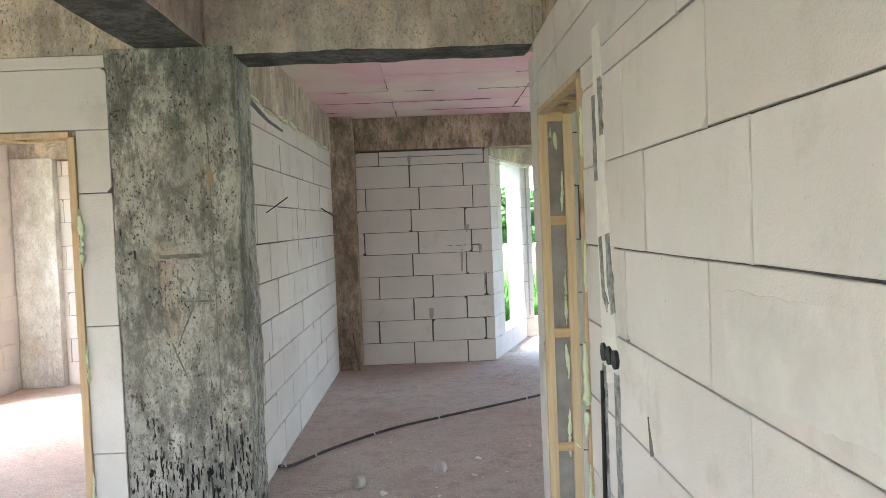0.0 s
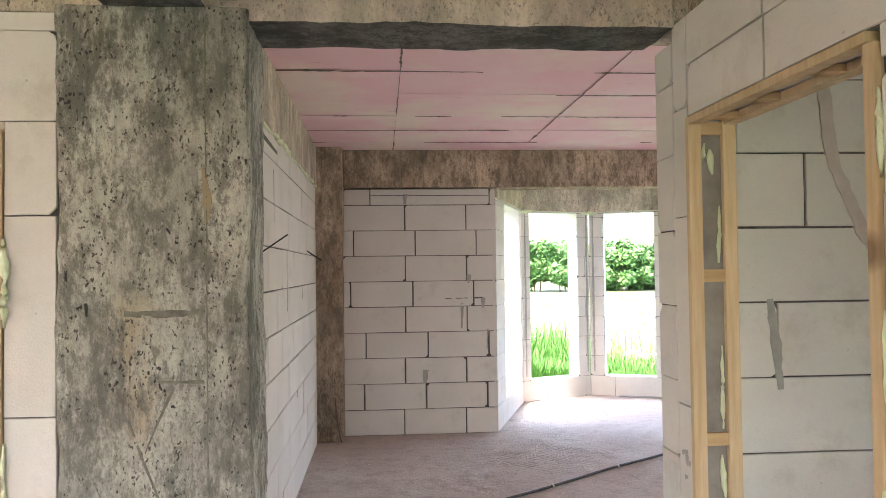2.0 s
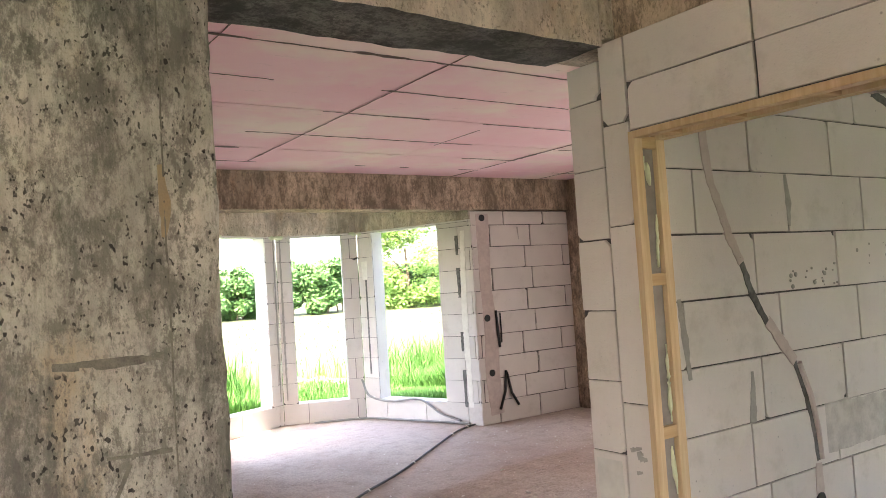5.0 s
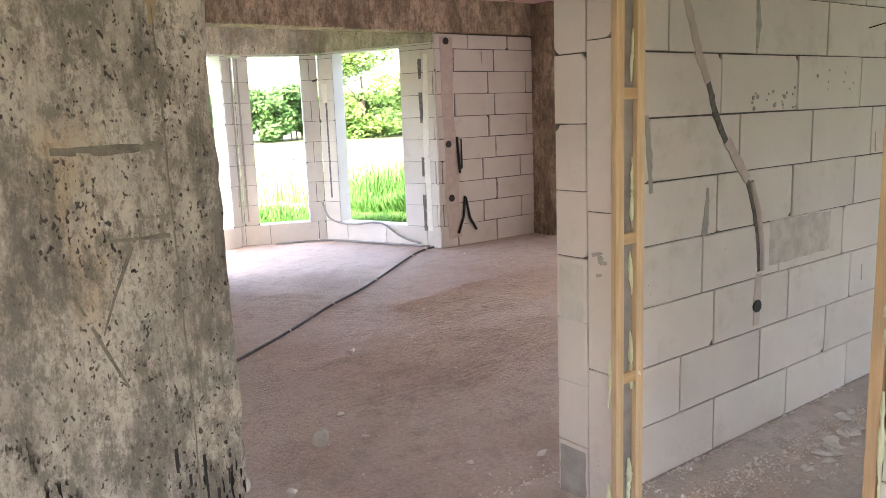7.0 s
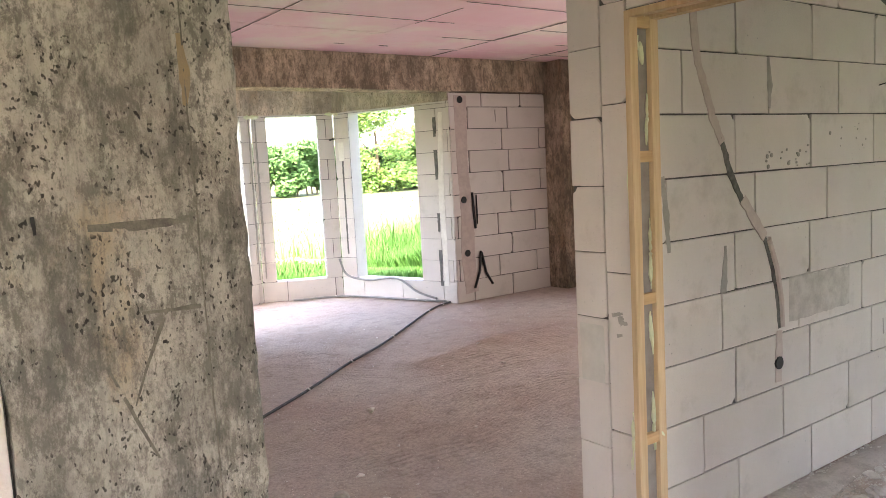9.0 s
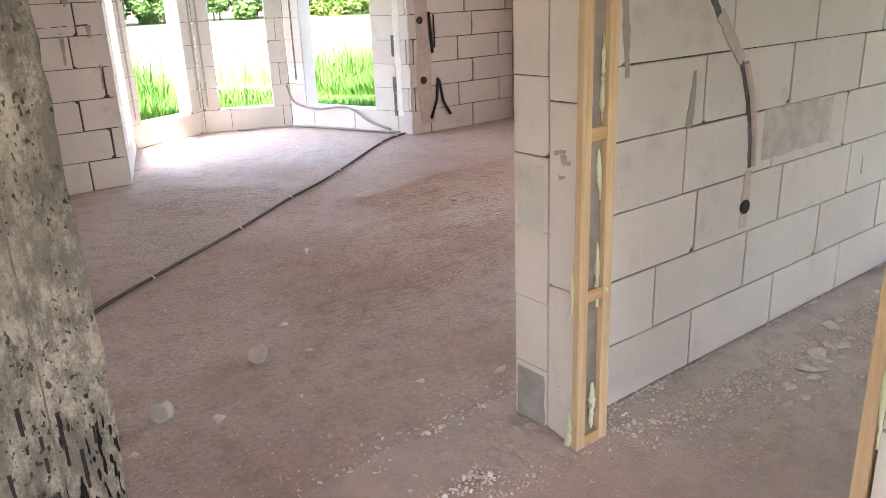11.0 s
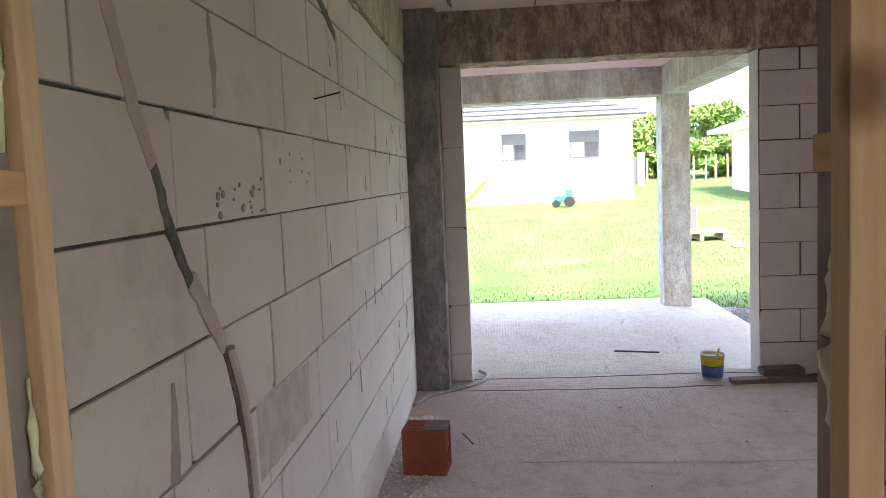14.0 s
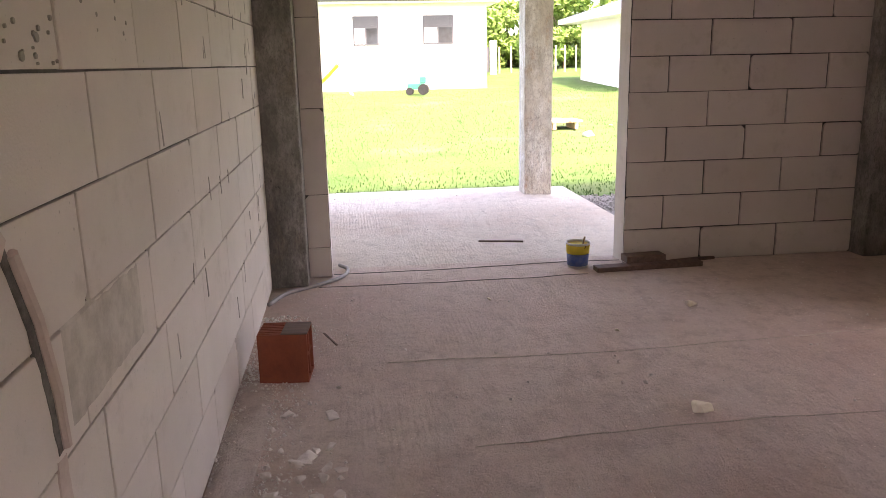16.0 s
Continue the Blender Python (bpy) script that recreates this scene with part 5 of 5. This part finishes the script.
def floor_crack(name, pts, w, label, seed, mat):
    """A thin dark shrinkage line in the screed."""
    bm = bmesh.new()
    line = curve_points([(x, y, 0.0) for x, y in pts], 16)
    prev = None
    for i, p in enumerate(line):
        d = (line[min(i + 1, len(line) - 1)] - line[max(i - 1, 0)]).normalized()
        side = Vector((-d.y, d.x, 0))
        p = p + side * 0.02 * noise.noise(p * 4 + Vector((seed, 0, 0)))
        k = w * (0.25 + abs(noise.noise(p * 9 + Vector((0, seed, 0)))))
        row = [bm.verts.new(p + side * k + Vector((0, 0, 0.001))), bm.verts.new(p + Vector((0, 0, 0.005))), bm.verts.new(p - side * k + Vector((0, 0, 0.001)))]
        if prev:
            for j in range(2):
                bm.faces.new((prev[j], prev[j + 1], row[j + 1], row[j]))
        prev = row
    bmesh.ops.recalc_face_normals(bm, faces=bm.faces[:])
    part(name, bm, mat, bpy.data.objects["floor_garage"], label)


floor_crack("crack", [(5.72, 3.2), (5.70, 2.4), (5.74, 1.6), (5.72, 1.05)], 0.008, "dark line between floor and terrace slab", 1, RECESS_SHADE)
floor_crack("crack", [(5.40, 3.3), (5.36, 2.3), (5.38, 1.4)], 0.005, "thin crack in the screed", 2, RECESS_SHADE)
floor_crack("seam", [(3.95, 2.9), (3.9, 1.6), (3.97, 0.2), (3.9, -0.6)], 0.005, "thin raised seam in the screed", 3, PATIO)
floor_crack("seam", [(3.0, 2.6), (3.05, 1.4), (3.0, 0.0)], 0.004, "thin raised seam in the screed", 4, PATIO)
grit("hall_grit", 900, lambda: (rng.uniform(-1.2, 0.5), rng.uniform(2.2, 5.2)), 0.005, "scattered fine grit in the hallway")
for i in range(26):
    pebble("crumb", rng.uniform(0.9, 5.2), rng.uniform(-0.3, 3.3), rng.uniform(0.006, 0.016), "small pale crumb on the dusty floor", 300 + i)
for i in range(26):
    pebble("crumb", rng.uniform(-0.8, 4.5), rng.uniform(4.1, 8.3), rng.uniform(0.006, 0.015), "small pale crumb on the dusty floor", 340 + i)

# ---- outside things ----


def blades(name, spots, height, width, mat, label):
    verts, faces = [], []
    for x, y, s in spots:
        z = ground_z(x, y)
        a = rng.uniform(0, 6.28)
        hh = height * s * rng.uniform(0.6, 1.15)
        lean = rng.uniform(0.1, 0.55) * hh
        dx, dy = math.cos(a), math.sin(a)
        w = width * rng.uniform(0.7, 1.3)
        b = len(verts)
        verts += [(x - dy * w, y + dx * w, z - 0.02), (x + dy * w, y - dx * w, z - 0.02),
                  (x + dx * lean * 0.35 - dy * w * 0.8, y + dy * lean * 0.35 + dx * w * 0.8, z + hh * 0.6),
                  (x + dx * lean * 0.35 + dy * w * 0.8, y + dy * lean * 0.35 - dx * w * 0.8, z + hh * 0.6),
                  (x + dx * lean, y + dy * lean, z + hh)]
        faces += [(b, b + 1, b + 3, b + 2), (b + 2, b + 3, b + 4)]
    me = bpy.data.meshes.new(name)
    me.from_pydata(verts, [], faces)
    me.materials.append(mat)
    return tagged(new(name, me), label, "grass", "", "stuff")


def tall_spots(n):
    out = []
    while len(out) < n:
        x, y = rng.uniform(-1.5, 9.0), 11.0 + abs(rng.gauss(0, 1.5))
        low = 0.35 + 0.65 * min(1.0, max(0.0, 0.5 + 1.1 * noise.noise(Vector((x * 0.45, y * 0.45, 3.0)))))
        if 2.6 < x < 5.2 and y < 15:
            low *= 0.45
        if y < 11.5 and 0.9 < x < 3.6:
            continue
        out.append((x, y, low))
    return out


blades("tall_grass", tall_spots(80000), 1.05, 0.010, GRASS, "tall bright green grass outside the bay window")
blades("field_grass", [(rng.uniform(-5, 30), 14 + 26 * rng.random() ** 1.5, 0.6 + 0.4 * rng.random()) for _ in range(3500)], 0.10, 0.012, LAWN, "low sunlit meadow grass")
blades("lawn", [(9.5 + 20 * rng.random() ** 1.8, rng.uniform(-7, 9), 1) for _ in range(24000)], 0.038, 0.007, LAWN, "short patchy bright lawn")
soil = bmesh.new()
bmesh.ops.create_grid(soil, x_segments=24, y_segments=16, size=1.0)
for v in soil.verts:
    e = max(0.0, 1 - v.co.length)
    x, y = 4.3 + v.co.x * 2.0, 15.0 + v.co.y * 1.2
    v.co = Vector((x, y, ground_z(x, y) - 0.03 + 0.34 * e ** 0.7 * (0.8 + 0.4 * noise.noise(Vector((x * 3, y * 3, 0))))))
tagged(obj("soil_heap", soil, SOIL), "low heap of pale dug soil in the grass", "soil", "", "stuff")
gravel = bmesh.new()
bmesh.ops.create_grid(gravel, x_segments=40, y_segments=20, size=1.0)
for v in gravel.verts:
    x, y = 7.4 + v.co.x * 1.5, -0.40 + v.co.y * 0.86
    v.co = Vector((x, y, -0.07 + 0.05 * noise.noise(Vector((x * 9, y * 9, 0)))))
tagged(obj("gravel_bed", gravel, GRAVEL), "grey gravel strip beside the terrace", "gravel", "", "stuff")


def leaf_cloud(bm_verts, bm_faces, centre, radii, count, size):
    for _ in range(count):
        d = Vector((rng.gauss(0, 1), rng.gauss(0, 1), rng.gauss(0, 1))).normalized() * (rng.random() ** 0.4)
        p = Vector(centre) + Vector((d.x * radii[0], d.y * radii[1], d.z * radii[2]))
        a = Vector((rng.gauss(0, 1), rng.gauss(0, 1), rng.gauss(0, 1))).normalized() * size * rng.uniform(0.6, 1.3)
        c = a.orthogonal().normalized() * size * rng.uniform(0.3, 0.6)
        b = len(bm_verts)
        bm_verts += [tuple(p - a), tuple(p + c), tuple(p + a), tuple(p - c)]
        bm_faces.append((b, b + 1, b + 2, b + 3))


def leafy(name, clumps, count, size, mat, parent, label=""):
    v, f = [], []
    for c, r in clumps:
        leaf_cloud(v, f, c, r, count, size)
    me = bpy.data.meshes.new(name)
    me.from_pydata(v, [], f)
    me.materials.append(mat)
    ob = new(name, me)
    ob.parent = parent
    return tagged(ob, label)


def tree(x, y, height, spread, label, mat, clumps=14, leaves=260, size=0.13, low=0.3):
    z = ground_z(x, y)
    top = empty("tree", pose(x, y, z), label, "tree", "trees and shrubs")
    part("trunk", tube([(0, 0, -0.1), (0.05, 0.03, height * 0.25), (0.0, 0.1, height * 0.6)], [0.13, 0.10, 0.05], 8), BARK, top)
    spots = []
    for i in range(clumps):
        a, r = rng.uniform(0, 6.28), spread * rng.uniform(0.15, 0.8)
        hz = height * rng.uniform(low, 0.88)
        k = 1.0 - 0.55 * max(0.0, hz / height - 0.5)
        spots.append(((r * k * math.cos(a), r * k * math.sin(a), hz), [spread * rng.uniform(0.25, 0.45) * k for _ in range(2)] + [height * rng.uniform(0.08, 0.15)]))
        if i < 5:
            part("limb", tube([(0, 0.02, height * 0.3), (r * 0.5 * math.cos(a), r * 0.5 * math.sin(a), hz * 0.75), (r * k * math.cos(a), r * k * math.sin(a), hz)], [0.05, 0.035, 0.012], 6), BARK, top)
    leafy("crown", spots, leaves, size, mat, top)
    return top


def hedge(x, y, w, hgt, mat, label):
    z = ground_z(x, y)
    top = empty("shrub", pose(x, y, z), label, "shrub", "shrubs along the field")
    for k in range(3):
        part("stem", tube([(k * 0.3 - 0.3, 0, -0.1), (k * 0.5 - 0.5, 0.1, hgt * 0.6)], [0.05, 0.02], 6), BARK, top)
    spots = [((rng.uniform(-w, w) * 0.8, rng.uniform(-0.8, 0.8), hgt * rng.uniform(0.08, 0.86)), (w * 0.34, 0.6, hgt * 0.16)) for _ in range(22)]
    leafy("crown", spots, 260, 0.15, mat, top)


x = -6.0
while x < 40:
    w = rng.uniform(1.3, 2.0)
    hedge(x, 43.0 + rng.uniform(-1, 1), w, rng.uniform(2.6, 3.3), LEAF, "dense dark green shrub at the field's edge")
    x += w * 0.95
tree(22.3, 40.5, 5.9, 2.7, "tall light green bush at the field's edge", LEAF_Y, 42, 260, 0.13, 0.05)
tree(26.0, 41.0, 4.4, 2.2, "light green bush at the field's edge", LEAF_Y, 30, 240, 0.13, 0.05)
for x, y, hh, s in ((44, -3.6, 4.6, 2.2), (46, -6.5, 5.0, 2.4), (43, -9.0, 5.4, 2.5), (45, -12.0, 5.2, 2.4), (44, -15.5, 5.6, 2.6), (46, -19, 5.8, 2.6), (47, -0.6, 5.0, 2.0)):
    tree(x, y, hh * 0.78, s, "sunlit orchard tree behind the houses", LEAF_Y, 26, 240, 0.17, 0.06)

hill = bmesh.new()
cols = []
for i in range(80):
    y = -700 + i * 16
    t = max(0.0, 74 + 26 * math.sin(y * 0.011 + 1.0) + 9 * noise.noise(Vector((y * 0.02, 0, 0))) + 4 * noise.noise(Vector((y * 0.09, 1, 0))))
    cols.append([hill.verts.new((430 + k * 40, y, 1.0 + t * f + 2.5 * noise.noise(Vector((y * 0.08, k * 1.7, 3))))) for k, f in enumerate((0.0, 0.35, 0.7, 0.92, 1.0))])
for a, b in zip(cols, cols[1:]):
    for k in range(4):
        hill.faces.new((a[k], b[k], b[k + 1], a[k + 1]))
bmesh.ops.recalc_face_normals(hill, faces=hill.faces[:])
structure("backdrop_hills", hill, HAZY_HILL, "distant wooded hills with haze tinted into their blue green", "hills")


def house_window(parent, x, y, z, w, hgt):
    """A flush window with a half-lowered shutter, looking towards -x."""
    win = part("window", box(x - 0.02, x + 0.06, y - w / 2, y + w / 2, z, z + hgt), SHUTTER, parent, "dark framed window with a half-lowered shutter")
    part("pane", box(x - 0.03, x - 0.021, y + 0.04, y + w / 2 - 0.06, z + 0.06, z + hgt * 0.58), WHITE_WALL, win, "pale curtained pane")
    part("pane", box(x - 0.03, x - 0.021, y - w / 2 + 0.06, y - 0.02, z + 0.06, z + hgt * 0.58), GLASS_D, win, "dark glass pane")
    for i in range(6):
        zz = z + hgt * 0.62 + i * hgt * 0.06
        part("shutter_slat", box(x - 0.035, x - 0.021, y - w / 2 + 0.03, y + w / 2 - 0.03, zz, zz + hgt * 0.05), SHUTTER, win)


def house(x0, x1, y0, y1, wall_h, roof_h, over, label, windows, door=None):
    z = ground_z(x0, (y0 + y1) / 2) - 0.1
    top = empty("house", pose(0, 0, 0), label, "house", "neighbouring houses")
    part("wall", box(x0, x1, y0, y1, z, z + wall_h), WHITE_WALL, top, "bright white rendered wall")
    zr = z + wall_h
    a, b, c, d = x0 - over, x1 + over, y0 - over, y1 + over
    part("soffit_board", box(a, b, c, d, zr - 0.02, zr + 0.16), WHITE_WALL, top)
    bm = bmesh.new()
    half = (b - a) / 2
    base = [bm.verts.new(p) for p in ((a, c, zr + 0.16), (b, c, zr + 0.16), (b, d, zr + 0.16), (a, d, zr + 0.16))]
    r0, r1 = bm.verts.new((a + half, min(c + half, (c + d) / 2 - 0.1), zr + roof_h)), bm.verts.new((a + half, max(d - half, (c + d) / 2 + 0.1), zr + roof_h))
    for f in ((base[0], base[1], r0), (base[1], base[2], r1, r0), (base[2], base[3], r1), (base[3], base[0], r0, r1), tuple(reversed(base))):
        bm.faces.new(f)
    bmesh.ops.recalc_face_normals(bm, faces=bm.faces[:])
    roof = part("roof", bm, ROOF, top, "slate grey hipped tile roof")
    rows = 11
    for i in range(rows):
        f = (i + 0.5) / rows
        px, pz, ins = a + half * f, zr + 0.16 + (roof_h - 0.16) * f, half * f
        part("tile_course", box(px - 0.05, px + 0.03, c + ins, d - ins, pz + 0.005, pz + 0.035), ROOF, roof)
    part("gutter", tube([(a - 0.06, c, zr + 0.10), (a - 0.06, d, zr + 0.10)], 0.06, 8), SHUTTER, top, "grey gutter")
    for y, zz, w, hh in windows:
        house_window(top, x0, y, zz, w, hh)
    if door:
        part("door", box(x0 - 0.03, x0 + 0.05, door[0], door[1], z, z + 2.2), GLASS_D, top, "dark doorway")
    return top


house(30.0, 42.0, -2.3, 16.4, 3.25, 2.6, 0.45, "white single-storey house with a slate grey hipped roof", [(2.24, 2.15, 0.95, 1.05), (-0.46, 2.15, 1.15, 1.05), (5.9, 2.15, 0.95, 1.05)])
house(26.5, 33.0, -14.8, -6.9, 2.65, 1.5, 0.8, "small white outbuilding with a grey tiled roof", [], (-8.5, -7.7))


def toy_tractor(m):
    green = plain_material("green_toy_plastic", (0.02, 0.26, 0.16), (0.03, 0.20, 0.13), 10, 0.4, 0.05)
    top = empty("toy_tractor", m, "green toy tractor on the lawn", "toy")
    part("body", box(-0.3, 0.35, -0.14, 0.14, 0.2, 0.42, 0.04), green, top)
    part("seat", box(-0.34, -0.1, -0.14, 0.14, 0.42, 0.66, 0.04), green, top)
    part("steering_wheel", tube([(0.08, 0, 0.42), (0.0, 0, 0.62)], 0.02, 6), BLACK, top)
    for x, r in ((-0.24, 0.2), (0.26, 0.14)):
        for y in (-0.2, 0.2):
            part("wheel", tube([(x, y - 0.05, r), (x, y + 0.05, r)], r, 14), BLACK, top)


toy_tractor(pose(27.6, 0.6, ground_z(27.6, 0.6), 0, 0, 80) @ Matrix.Scale(0.95, 4))


def slide(m):
    yellow = plain_material("yellow_slide_plastic", (0.62, 0.46, 0.05), (0.52, 0.37, 0.04), 10, 0.4, 0.05)
    top = empty("garden_slide", m, "small yellow garden slide with a pale ladder", "slide")
    bm = bmesh.new()
    line = curve_points([(0, 1.5, 0.05), (0, 1.0, 0.12), (0, 0.4, 0.6), (0, 0, 1.0)], 6)
    rows = [[bm.verts.new(p + Vector((sx, 0, sz))) for sx, sz in ((-0.22, 0.12), (-0.2, 0.0), (0.2, 0.0), (0.22, 0.12))] for p in line]
    for a, b in zip(rows, rows[1:]):
        for k in range(3):
            bm.faces.new((a[k], a[k + 1], b[k + 1], b[k]))
    bmesh.ops.solidify(bm, geom=bm.faces[:], thickness=0.02)
    part("chute", bm, yellow, top)
    for sx in (-0.2, 0.2):
        part("ladder_rail", tube([(sx, -0.45, 0), (sx, 0, 1.05)], 0.03, 6), WHITE_WALL, top)
    for k in range(3):
        part("ladder_step", tube([(-0.2, -0.34 + 0.11 * k, 0.25 + 0.26 * k), (0.2, -0.34 + 0.11 * k, 0.25 + 0.26 * k)], 0.025, 6), WHITE_WALL, top)


slide(pose(28.2, 3.3, ground_z(28.2, 3.3), 0, 0, 10))


def fence_post(x, y):
    return tagged(obj("fence_post", tube([(x, y, ground_z(x, y) - 0.1), (x + 0.02, y, ground_z(x, y) + 1.3)], [0.05, 0.04], 6), PINE), "rough wooden fence post", "fence post", "orchard fence")


for i in range(14):
    fence_post(39.0, -4.6 - i * 0.55 + rng.uniform(-0.08, 0.08))
gate = empty("garden_gate", pose(38.5, -3.4, ground_z(38.5, -3.4)), "dark garden gate between white pillars", "gate")
part("pillar", box(-0.15, 0.15, 0.5, 0.8, -0.1, 1.6), WHITE_WALL, gate)
part("pillar", box(-0.15, 0.15, -0.9, -0.6, -0.1, 1.6), WHITE_WALL, gate)
part("gate_leaf", box(-0.03, 0.03, -0.55, 0.48, 0.1, 1.3), SHUTTER, gate)
crate = empty("pallet_table", pose(17.5, -1.55, ground_z(17.5, -1.55)), "low pale pallet with a grey box on the lawn", "pallet")
part("board", box(-0.4, 0.4, -0.6, 0.6, 0.16, 0.2), PINE, crate)
for y in (-0.5, 0.0, 0.44):
    part("bearer", box(-0.38, 0.38, y, y + 0.07, 0, 0.16), PINE, crate)
part("grey_box", box(-0.2, 0.2, 0.1, 0.5, 0.2, 0.75, 0.02), SHUTTER, crate, "grey plastic box")
for i in range(16):
    xx, yy = 16.0 + rng.gauss(0, 0.8), -3.4 + rng.gauss(0, 0.5)
    pebble("rubble_lump", xx, yy, rng.uniform(0.08, 0.2), "pale lump in a rubble heap on the lawn", 200 + i, ground_z(xx, yy), 0.5, SOIL, "rubble heap on the lawn")

grit_spots = []
for _ in range(2200):
    grit_spots.append((7.4 + 1.5 * rng.uniform(-1, 1), -0.40 + 0.85 * rng.uniform(-1, 1)))
pieces = iter(grit_spots)
g_ob = grit("gravel", 2200, lambda: next(pieces), 0.022, "loose grey gravel beside the terrace")
g_ob.location.z = -0.06
g_ob.data.materials[0] = GRAVEL
